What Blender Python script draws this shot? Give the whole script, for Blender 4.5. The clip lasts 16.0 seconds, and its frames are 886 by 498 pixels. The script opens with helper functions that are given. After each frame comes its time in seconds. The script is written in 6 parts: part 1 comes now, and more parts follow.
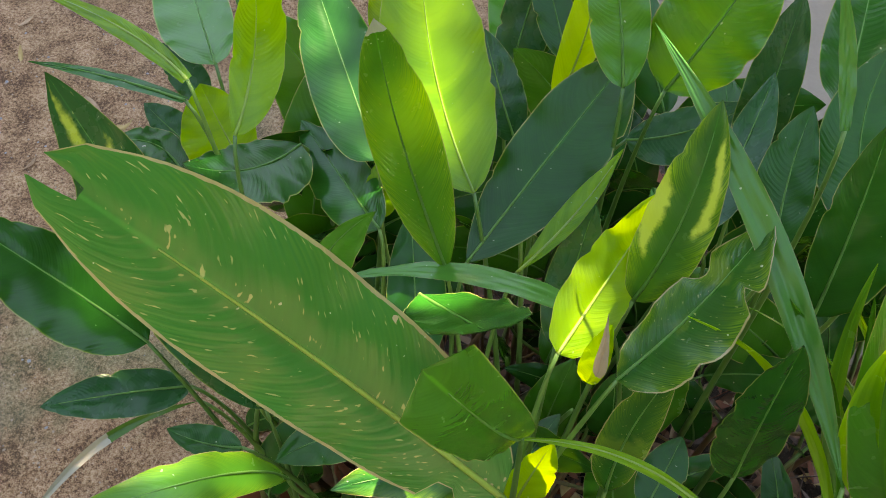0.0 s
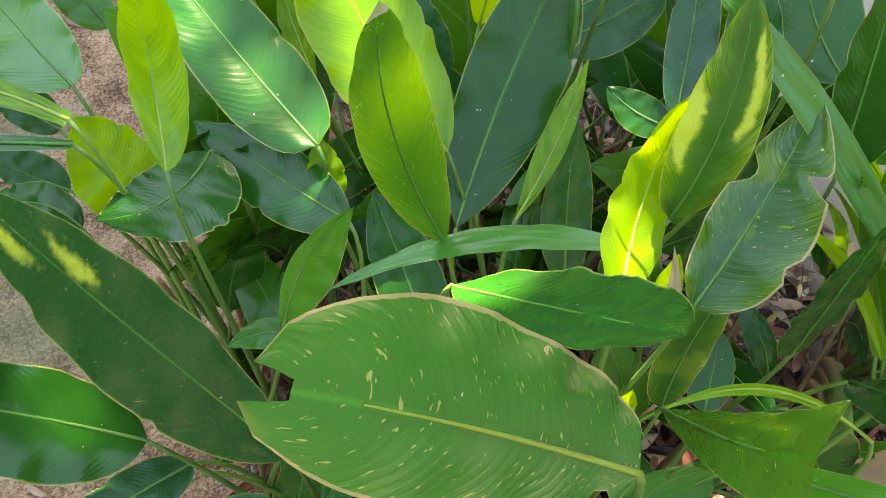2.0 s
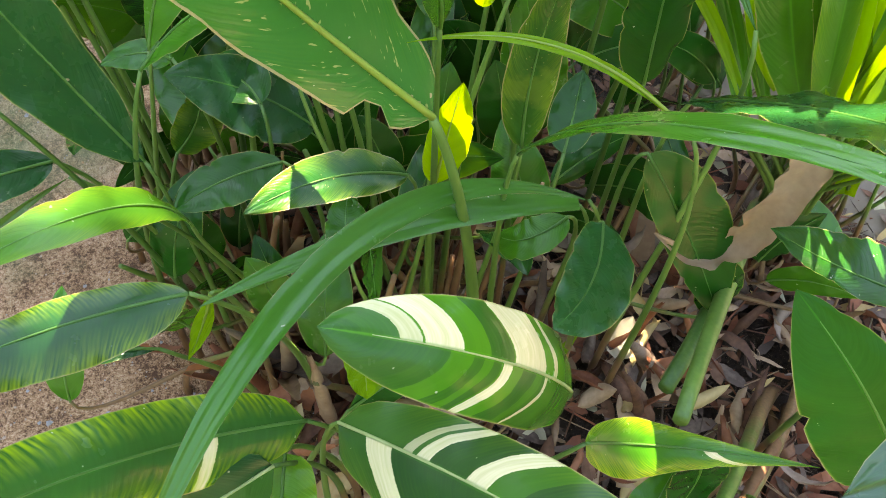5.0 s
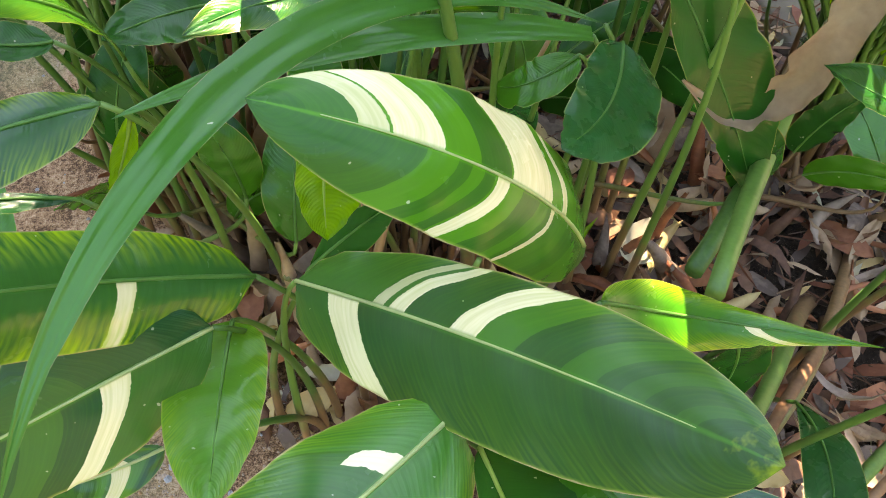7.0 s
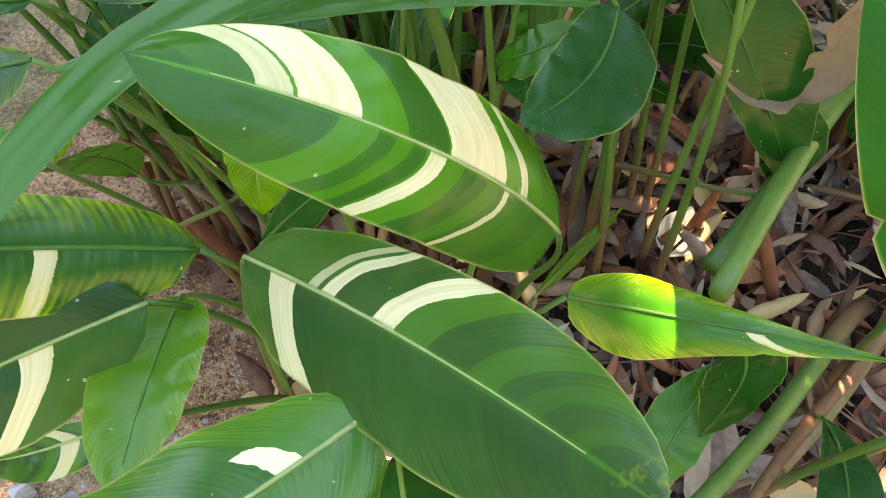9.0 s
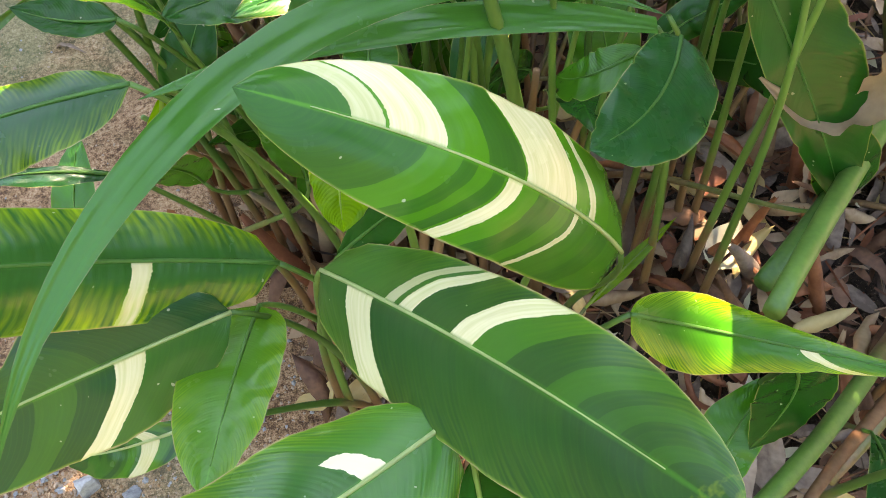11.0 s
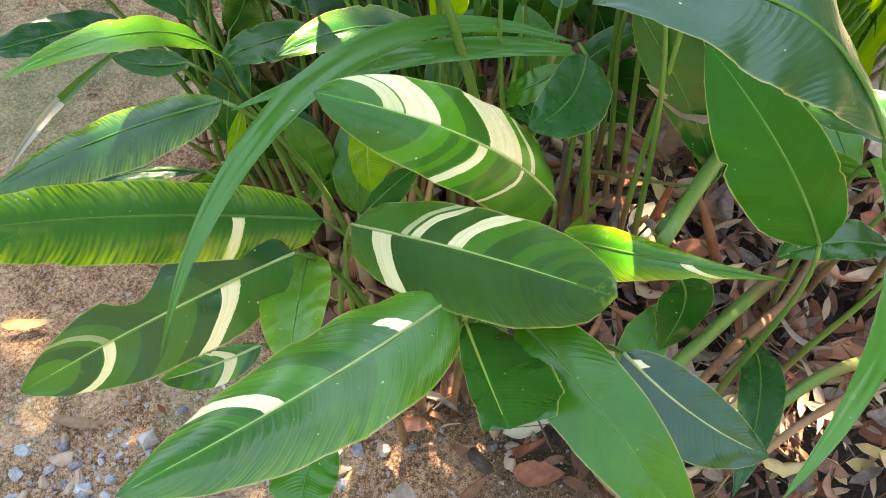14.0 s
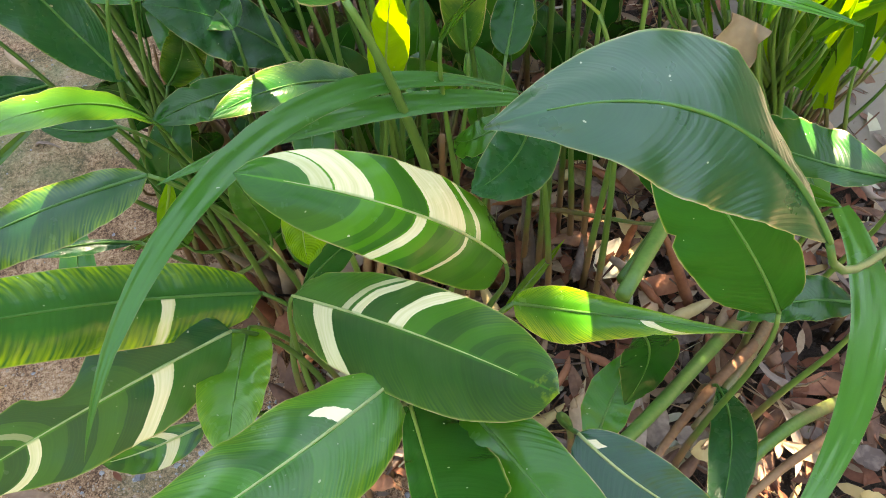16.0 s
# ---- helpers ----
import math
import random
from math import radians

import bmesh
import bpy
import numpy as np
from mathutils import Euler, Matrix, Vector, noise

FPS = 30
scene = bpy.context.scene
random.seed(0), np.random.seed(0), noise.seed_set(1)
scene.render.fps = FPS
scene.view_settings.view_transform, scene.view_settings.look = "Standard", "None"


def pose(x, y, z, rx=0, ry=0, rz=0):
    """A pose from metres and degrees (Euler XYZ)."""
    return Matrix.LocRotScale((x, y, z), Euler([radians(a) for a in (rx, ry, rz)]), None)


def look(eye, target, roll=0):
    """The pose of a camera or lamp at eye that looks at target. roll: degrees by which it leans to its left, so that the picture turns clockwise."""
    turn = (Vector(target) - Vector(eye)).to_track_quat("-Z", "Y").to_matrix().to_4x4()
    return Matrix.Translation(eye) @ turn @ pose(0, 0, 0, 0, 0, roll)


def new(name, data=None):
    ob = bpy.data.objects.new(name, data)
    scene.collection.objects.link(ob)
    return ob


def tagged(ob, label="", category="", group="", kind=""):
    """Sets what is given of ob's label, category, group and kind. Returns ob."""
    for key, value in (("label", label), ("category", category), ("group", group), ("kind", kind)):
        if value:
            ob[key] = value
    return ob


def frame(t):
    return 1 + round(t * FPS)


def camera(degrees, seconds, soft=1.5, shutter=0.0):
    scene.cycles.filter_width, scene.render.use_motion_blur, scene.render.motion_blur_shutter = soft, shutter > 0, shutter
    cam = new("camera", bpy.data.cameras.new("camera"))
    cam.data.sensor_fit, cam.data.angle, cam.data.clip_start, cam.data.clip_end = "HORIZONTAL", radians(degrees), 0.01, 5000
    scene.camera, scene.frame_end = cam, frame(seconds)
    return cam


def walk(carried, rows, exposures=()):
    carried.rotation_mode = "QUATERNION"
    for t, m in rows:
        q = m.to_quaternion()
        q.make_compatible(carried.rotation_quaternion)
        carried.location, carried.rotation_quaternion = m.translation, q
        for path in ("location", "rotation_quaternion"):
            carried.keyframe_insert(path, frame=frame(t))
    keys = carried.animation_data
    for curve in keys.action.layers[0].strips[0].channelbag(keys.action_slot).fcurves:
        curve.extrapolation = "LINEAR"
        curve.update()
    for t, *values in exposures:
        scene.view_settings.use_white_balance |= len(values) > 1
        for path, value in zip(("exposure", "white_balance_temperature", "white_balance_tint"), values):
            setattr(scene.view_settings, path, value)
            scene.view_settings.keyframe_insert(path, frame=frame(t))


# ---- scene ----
cam = camera(52.7, 16.0, soft=0.92)
EXPOSURE, KELVIN, TINT = 3.90, 8950.0, 19.0
PATH = [
    (0, (-0.004, 0.03, 1.684), (-0.094, 1.264, 0.112), 4.3),
    (0.5, (-0.074, 0.151, 1.672), (-0.121, 1.354, 0.075), 3.6),
    (0.8, (-0.131, 0.208, 1.668), (-0.055, 1.365, 0.038), 2.7),
    (1, (-0.166, 0.237, 1.656), (-0.038, 1.354, 0.002), 2.2),
    (1.5, (-0.22, 0.238, 1.64), (0.062, 1.293, -0.036), 4.9),
    (2, (-0.225, 0.187, 1.63), (0.133, 1.2, -0.057), 5.7),
    (2.5, (-0.199, 0.122, 1.617), (0.201, 1.105, -0.078), 6.9),
    (3, (-0.125, 0.036, 1.635), (0.283, 0.996, -0.071), 6.9),
    (3.5, (-0.079, -0.04, 1.631), (0.316, 0.918, -0.079), 6.1),
    (4, (-0.066, -0.085, 1.584), (0.284, 0.886, -0.13), 6.1),
    (4.2, (-0.057, -0.108, 1.567), (0.262, 0.883, -0.14), 6.3),
    (6.3, (-0.084, -0.125, 1.346), (0.148, 0.871, -0.373), 3.7),
    (6.5, (-0.082, -0.135, 1.323), (0.159, 0.858, -0.397), 3.7),
    (7, (-0.041, -0.148, 1.271), (0.201, 0.816, -0.465), 4.2),
    (7.5, (0.026, -0.143, 1.232), (0.198, 0.811, -0.518), 2.1),
    (8, (0.06, -0.128, 1.212), (0.171, 0.824, -0.543), 0.1),
    (8.2, (0.073, -0.129, 1.213), (0.148, 0.831, -0.54), -1.5),
    (10.3, (0.062, -0.132, 1.232), (0.058, 0.806, -0.534), -5.6),
    (10.5, (0.055, -0.135, 1.246), (0.039, 0.81, -0.517), -5.9),
    (11, (0.044, -0.133, 1.254), (-0.001, 0.826, -0.5), -7.0),
    (11.5, (0.027, -0.15, 1.283), (-0.031, 0.811, -0.47), -7.5),
    (12, (0.013, -0.197, 1.342), (-0.036, 0.771, -0.407), -7.4),
    (12.5, (0.01, -0.245, 1.385), (-0.014, 0.739, -0.356), -6.9),
    (13, (0.004, -0.3, 1.44), (0.01, 0.704, -0.29), -6.2),
    (13.5, (-0.006, -0.353, 1.477), (0.027, 0.671, -0.241), -5.5),
    (14, (-0.002, -0.385, 1.506), (0.058, 0.649, -0.205), -4.8),
    (14.5, (0.007, -0.382, 1.524), (0.088, 0.654, -0.185), -4.4),
    (15, (0.018, -0.369, 1.541), (0.116, 0.673, -0.163), -4.4),
    (15.5, (0.038, -0.34, 1.523), (0.139, 0.71, -0.177), -4.9),
    (16, (0.057, -0.307, 1.493), (0.148, 0.738, -0.21), -5.8),
]
walk(cam, [(t, look(eye, target, roll)) for t, eye, target, roll in PATH], [(t, EXPOSURE + more, KELVIN, TINT) for t, more in ((0.0, -0.36), (0.5, -0.12), (1.2, 0.03), (2.5, 0.2), (7.0, 0.22), (13.0, 0.25), (16.0, 0.12))])

# ---- light ----
SUN = Vector((0.12, 0.60, 1.20)).normalized()
world = bpy.data.worlds.new("sky")
scene.world = world
world.use_nodes = True
wn = world.node_tree
sky = wn.nodes.new("ShaderNodeTexSky")
sky.sky_type, sky.sun_disc = "NISHITA", False
sky.sun_elevation = math.asin(SUN.z)
sky.dust_density, sky.air_density = 0.3, 1.1
sky.sun_rotation = math.atan2(SUN.x, SUN.y)
wn.links.new(sky.outputs[0], wn.nodes["Background"].inputs[0])
wn.nodes["Background"].inputs[1].default_value = 0.075
sun_data = bpy.data.lights.new("sun", "SUN")
sun_data.energy, sun_data.angle, sun_data.color = 5.0, radians(0.55), (1.0, 0.95, 0.86)
sun = new("sun", sun_data)
sun.matrix_world = look(SUN * 8, (0, 0, 0))


# ---- materials ----
class Nodes:
    """A small helper that strings nodes together in one material."""

    def __init__(self, name):
        self.mat = bpy.data.materials.new(name)
        self.mat.use_nodes = True
        self.tree = self.mat.node_tree
        self.tree.nodes.clear()
        self.out = self.tree.nodes.new("ShaderNodeOutputMaterial")

    def add(self, kind, **inputs):
        node = self.tree.nodes.new("ShaderNode" + kind)
        for key, value in inputs.items():
            key = int(key[1:]) if key[0] == "i" and key[1:].isdigit() else key.replace("_", " ")
            self.put(node.inputs[key], value)
        return node

    def put(self, socket, value):
        if isinstance(value, bpy.types.NodeSocket):
            self.tree.links.new(value, socket)
        elif isinstance(value, tuple) and len(value) == 3 and socket.type == "RGBA":
            socket.default_value = (*value, 1)
        else:
            socket.default_value = value

    def math(self, op, a, b=0.0, c=0.0, clamp=False):
        node = self.tree.nodes.new("ShaderNodeMath")
        node.operation, node.use_clamp = op, clamp
        for socket, value in zip(node.inputs, (a, b, c)):
            self.put(socket, value)
        return node.outputs[0]

    def mix(self, factor, a, b):
        node = self.tree.nodes.new("ShaderNodeMix")
        node.data_type = "RGBA"
        self.put(node.inputs[0], factor), self.put(node.inputs[6], a), self.put(node.inputs[7], b)
        return node.outputs[2]

    def ramp(self, factor, stops, mode="LINEAR"):
        node = self.tree.nodes.new("ShaderNodeValToRGB")
        ramp = node.color_ramp
        ramp.interpolation = mode
        while len(ramp.elements) < len(stops):
            ramp.elements.new(0.5)
        for element, (place, colour) in zip(ramp.elements, stops):
            element.position = place
            element.color = (*colour, 1) if isinstance(colour, tuple) else (colour, colour, colour, 1)
        self.put(node.inputs[0], factor)
        return node.outputs[0]

    def noise(self, vector, scale, detail=3.0, rough=0.55):
        node = self.add("TexNoise", Scale=scale, Detail=detail, Roughness=rough)
        if vector is not None:
            self.put(node.inputs["Vector"], vector)
        return node.outputs[0]

    def bump(self, height, strength=0.3, distance=0.001):
        return self.add("Bump", Height=height, Strength=strength, Distance=distance).outputs[0]


CREAM = (0.76, 0.67, 0.39)


def leaf_material(name, dark, light, glow, gloss=0.18, thin=0.08, left=(), right=(), spots=0.0, edge=0.0, stripe=0.14,
                  sweep=0.17, along=False, blotch=0.0, sear=0.0, fleck=(), ribs=185.0, relief=0.17, shine=0.38, rim_at=1.018, patches=(), wither=0.0, tones=()):
    """A leaf: u runs from base to tip, v across. Side veins run from the midrib towards the tip (along: straight down the leaf).
    left, right: (from, to, strength) of the pale bands of each half, stripe: how strongly the green tones differ from vein to vein,
    spots: scars, edge: yellow streaks at the rim, patches: (half, from, to, inner and outer edge) of yellow stains, wither: a pale dead end, tones: (from, lightness) of the green bands of the left and right half."""
    n = Nodes(name)
    uv = n.add("UVMap").outputs[0]
    sep = n.add("SeparateXYZ", Vector=uv)
    u, v = sep.outputs[0], sep.outputs[1]
    obj = n.add("TexCoord").outputs["Object"]
    luck = n.add("ObjectInfo").outputs["Random"]
    across = n.math("ABSOLUTE", n.math("SUBTRACT", v, 0.5))
    wob = n.math("MULTIPLY", n.math("SUBTRACT", n.noise(obj, 22.0, 2.0), 0.5), 0.02)
    if along:
        q = n.math("ADD", n.math("MULTIPLY", v, 0.35), n.math("MULTIPLY", wob, 0.2))
    else:
        bend = n.math("MULTIPLY", n.math("POWER", n.math("MULTIPLY", across, 2.0), 1.7), sweep)
        q = n.math("ADD", n.math("SUBTRACT", u, bend), wob)
    is_right = n.math("GREATER_THAN", v, 0.5)
    key = n.math("ADD", q, n.math("MULTIPLY", is_right, 3.7))
    place = n.add("CombineXYZ", X=n.math("MULTIPLY", key, 8.5), Y=n.math("MULTIPLY", across, 0.7), Z=n.math("MULTIPLY", luck, 40.0)).outputs[0]
    broad = n.ramp(n.noise(place, 1.0, 1.0, 0.4), [(0.0, 0.15), (0.40, 0.15), (0.43, 0.5), (0.52, 0.5), (0.545, 0.85), (0.62, 0.95), (1.0, 1.0)])
    if tones:
        sides = [n.ramp(n.math("ADD", q, n.math("MULTIPLY", n.math("SUBTRACT", n.noise(place, 3.0, 3.0, 0.7), 0.5), 0.012)), steps, "CONSTANT") for steps in tones]
        broad = n.add("Mix", i0=is_right, i2=sides[0], i3=sides[1]).outputs[0]
    silk = n.noise(n.add("CombineXYZ", X=n.math("MULTIPLY", key, 90.0), Y=n.math("MULTIPLY", across, 2.0), Z=luck).outputs[0], 1.0, 3.0, 0.6)
    patch = n.noise(obj, 9.0, 3.0)
    tone = n.math("ADD", n.math("MULTIPLY", n.math("SUBTRACT", broad, 0.5), stripe), n.math("MULTIPLY", n.math("SUBTRACT", silk, 0.5), 0.27))
    tone = n.math("ADD", n.math("ADD", tone, 0.5), n.math("ADD", n.math("MULTIPLY", n.math("SUBTRACT", patch, 0.5), 0.5), n.math("MULTIPLY", n.math("SUBTRACT", luck, 0.5), 0.35)), clamp=True)
    colour = n.mix(tone, dark, light)
    fine = n.math("SINE", n.math("MULTIPLY", q, 430.0))
    pleat = n.math("MULTIPLY", n.math("SINE", n.math("ADD", n.math("MULTIPLY", q, ribs), n.math("MULTIPLY", n.noise(obj, 13.0, 2.0), 9.0))), n.ramp(n.noise(obj, 7.0, 2.0), [(0.35, 0.2), (0.65, 1.0)]))
    colour = n.mix(n.ramp(fine, [(0.6, 0.0), (1.0, 0.07)]), colour, light)
    if left or right:
        pale = None
        for half, bands_of in ((0.0, left), (1.0, right)):
            if not bands_of:
                continue
            stops = [(0.0, 0.0)]
            for a, b, strength in bands_of:
                stops += [(a, strength), (b, 0.0)]
            comb = n.noise(n.add("CombineXYZ", X=n.math("MULTIPLY", key, 8.0), Y=n.math("MULTIPLY", across, 26.0), Z=0.0).outputs[0], 2.0, 3.0, 0.7)
            jag = n.math("MULTIPLY", n.math("SUBTRACT", comb, 0.5), 0.008)
            mask = n.ramp(n.math("ADD", q, jag), stops, "CONSTANT")
            here = n.math("MULTIPLY", mask, is_right if half else n.math("SUBTRACT", 1.0, is_right))
            pale = here if pale is None else n.math("ADD", pale, here)
        tint = n.mix(n.ramp(silk, [(0.35, 0.0), (0.7, 1.0)]), CREAM, (0.60, 0.55, 0.26))
        colour = n.mix(n.ramp(pale, [(0.0, 0.0), (0.5, 0.35), (1.0, 0.98)]), colour, tint)
    for half, a, b, reach in fleck:
        ragged = n.math("ADD", q, n.math("MULTIPLY", n.math("SUBTRACT", n.noise(obj, 90.0, 3.0), 0.5), 0.02))
        inside = n.math("MULTIPLY", n.math("GREATER_THAN", ragged, a), n.math("LESS_THAN", ragged, b))
        inside = n.math("MULTIPLY", inside, n.math("LESS_THAN", n.math("ADD", across, n.math("MULTIPLY", n.noise(obj, 50.0), 0.1)), 0.5 * reach + 0.05))
        colour = n.mix(n.math("MULTIPLY", inside, is_right if half > 0 else n.math("SUBTRACT", 1.0, is_right)), colour, CREAM)
    if not along:
        near = n.ramp(across, [(0.0, 0.55), (0.012, 0.45), (0.03, 0.0)])
        colour = n.mix(near, colour, tuple(min(1.0, 1.5 * c) for c in light))
    if edge:
        thread = n.noise(n.add("CombineXYZ", X=n.math("MULTIPLY", key, 85.0), Y=n.math("MULTIPLY", across, 3.0), Z=0.0).outputs[0], 1.0, 2.0)
        lines = n.math("ADD", n.math("MULTIPLY", n.ramp(thread, [(0.38, 0.0), (0.62, 1.0)]), 0.75), n.math("MULTIPLY", fine, 0.25))
        reach = n.ramp(n.math("ADD", across, n.math("MULTIPLY", n.math("SUBTRACT", n.noise(obj, 14.0, 2.0), 0.5), 0.22)), [(0.14, 0.0), (0.34, 0.45), (0.47, 1.0)])
        rim = n.math("MULTIPLY", reach, n.math("MULTIPLY", n.math("ADD", lines, 0.12), edge), clamp=True)
        colour = n.mix(rim, colour, (0.29, 0.44, 0.010))
    if blotch:
        stain = n.math("ADD", n.noise(obj, 16.0, 2.0), n.math("MULTIPLY", n.noise(obj, 120.0, 2.0), 0.12))
        colour = n.mix(n.ramp(stain, [(0.62, 0.0), (0.70, blotch)]), colour, (0.46, 0.52, 0.06))
    for half, a, b, inner, outer in patches:
        ragged = n.math("ADD", q, n.math("MULTIPLY", n.math("SUBTRACT", n.noise(obj, 55.0, 4.0, 0.7), 0.5), 0.16))
        long = n.ramp(ragged, [(0.0, 0.0), (a, 0.0), (a + 0.05, 1.0), (b - 0.05, 1.0), (b, 0.0)])
        wide = n.ramp(n.math("ADD", across, n.math("MULTIPLY", n.math("SUBTRACT", n.noise(obj, 40.0, 4.0, 0.7), 0.5), 0.25)), [(inner, 0.0), (inner + 0.07, 1.0), (outer - 0.07, 1.0), (outer, 0.0)])
        stain = n.math("MULTIPLY", n.math("MULTIPLY", long, wide), is_right if half > 0 else n.math("SUBTRACT", 1.0, is_right))
        colour = n.mix(n.math("MULTIPLY", stain, 0.9), colour, (0.40, 0.46, 0.05))
    if not along:
        colour = n.mix(n.ramp(n.math("ADD", across, n.math("MULTIPLY", n.noise(obj, 70.0, 2.0), 0.012)), [(0.486, 0.0), (0.499, 0.38)]), colour, (0.30, 0.40, 0.05))
    brown = n.math("GREATER_THAN", n.math("ADD", n.math("MULTIPLY", across, 2.0), n.math("MULTIPLY", n.noise(obj, 60.0), 0.06)), rim_at)
    colour = n.mix(n.math("MULTIPLY", brown, 0.75), colour, (0.36, 0.25, 0.12))
    if spots:
        small = n.noise(n.add("CombineXYZ", X=n.math("MULTIPLY", q, 60.0), Y=n.math("MULTIPLY", v, 9.0), Z=luck).outputs[0], 1.6, 1.0)
        scar = n.ramp(small, [(0.75 - 0.07 * spots, 0.0), (0.80 - 0.07 * spots, 0.65)])
        colour = n.mix(scar, colour, (0.40, 0.38, 0.12))
        hurt = n.math("GREATER_THAN", n.noise(obj, 34.0, 2.0), 0.785 - 0.03 * spots)
        colour = n.mix(n.math("MULTIPLY", hurt, 0.8), colour, (0.46, 0.34, 0.17))
    specks = n.math("GREATER_THAN", n.noise(obj, 150.0, 1.0), 0.79)
    colour = n.mix(n.math("MULTIPLY", specks, 0.55), colour, (0.55, 0.55, 0.34))
    if sear:
        pale_end = n.ramp(n.math("ADD", n.math("SUBTRACT", u, 1.0), n.math("MULTIPLY", n.noise(obj, 45.0, 4.0, 0.65), 0.34)), [(0.0, 0.0), (0.13, 0.0), (0.22, sear)])
        colour = n.mix(pale_end, colour, (0.30, 0.38, 0.015))
    if wither:
        end = n.math("GREATER_THAN", n.math("ADD", u, n.math("MULTIPLY", n.math("SUBTRACT", n.noise(obj, 40.0, 3.0), 0.5), 0.10)), 1.0 - wither)
        colour = n.mix(n.math("MULTIPLY", end, 0.9), colour, (0.44, 0.38, 0.28))
    height = n.math("ADD", n.math("MULTIPLY", pleat, 0.5), n.math("ADD", n.math("MULTIPLY", fine, 0.10), n.math("MULTIPLY", silk, 0.7)))
    normal = n.bump(n.math("ADD", height, n.math("MULTIPLY", patch, 3.0)), relief, 0.0009)
    rough = n.math("ADD", gloss, n.math("MULTIPLY", n.noise(obj, 40.0), 0.14))
    surface = n.add("BsdfPrincipled", Base_Color=colour, Roughness=rough, Normal=normal)
    surface.inputs["Specular IOR Level"].default_value = shine
    surface.inputs["Coat Weight"].default_value = 0.03
    surface.inputs["Coat Roughness"].default_value = 0.16
    n.put(surface.inputs["Coat Normal"], normal)
    through_it = n.add("BsdfTranslucent", Color=n.mix(0.55, colour, glow), Normal=normal)
    both = n.add("MixShader", i0=thin, i1=surface.outputs[0], i2=through_it.outputs[0])
    n.tree.links.new(both.outputs[0], n.out.inputs[0])
    return n.mat


def plain_material(name, a, b, rough=0.7, scale=12.0, relief=0.4, distance=0.002, fine=90.0, thin=0.0, stretch=(1, 1, 1), foot=None):
    """A plain mottled surface. foot: the colour of the withered sheaths low on a stalk."""
    n = Nodes(name)
    obj = n.add("TexCoord").outputs["Object"]
    map_ = n.add("Mapping", Vector=obj)
    map_.inputs["Scale"].default_value = stretch
    at = map_.outputs[0]
    large, small = n.noise(at, scale, 4.0), n.noise(at, fine, 3.0)
    luck = n.add("ObjectInfo").outputs["Random"]
    tone = n.math("ADD", n.math("ADD", n.math("MULTIPLY", large, 0.6), n.math("MULTIPLY", small, 0.35)), n.math("MULTIPLY", n.math("SUBTRACT", luck, 0.5), 0.45))
    colour = n.ramp(tone, [(0.25, a), (0.75, b)])
    if foot:
        height = n.math("ADD", n.add("SeparateXYZ", Vector=obj).outputs[2], n.math("MULTIPLY", n.math("SUBTRACT", n.noise(obj, 18.0, 3.0), 0.5), 0.22))
        old = n.ramp(height, [(0.17, 1.0), (0.28, 0.0)])
        colour = n.mix(n.math("MULTIPLY", old, 0.9), colour, n.mix(small, tuple(0.5 * c for c in foot), tuple(1.7 * c for c in foot)))
    normal = n.bump(n.math("ADD", n.math("MULTIPLY", large, 0.6), n.math("MULTIPLY", small, 0.4)), relief, distance)
    surface = n.add("BsdfPrincipled", Base_Color=colour, Roughness=rough, Normal=normal)
    if thin:
        inner = n.add("BsdfTranslucent", Color=colour)
        both = n.add("MixShader", i0=thin, i1=surface.outputs[0], i2=inner.outputs[0])
        n.tree.links.new(both.outputs[0], n.out.inputs[0])
    else:
        n.tree.links.new(surface.outputs[0], n.out.inputs[0])
    return n.mat


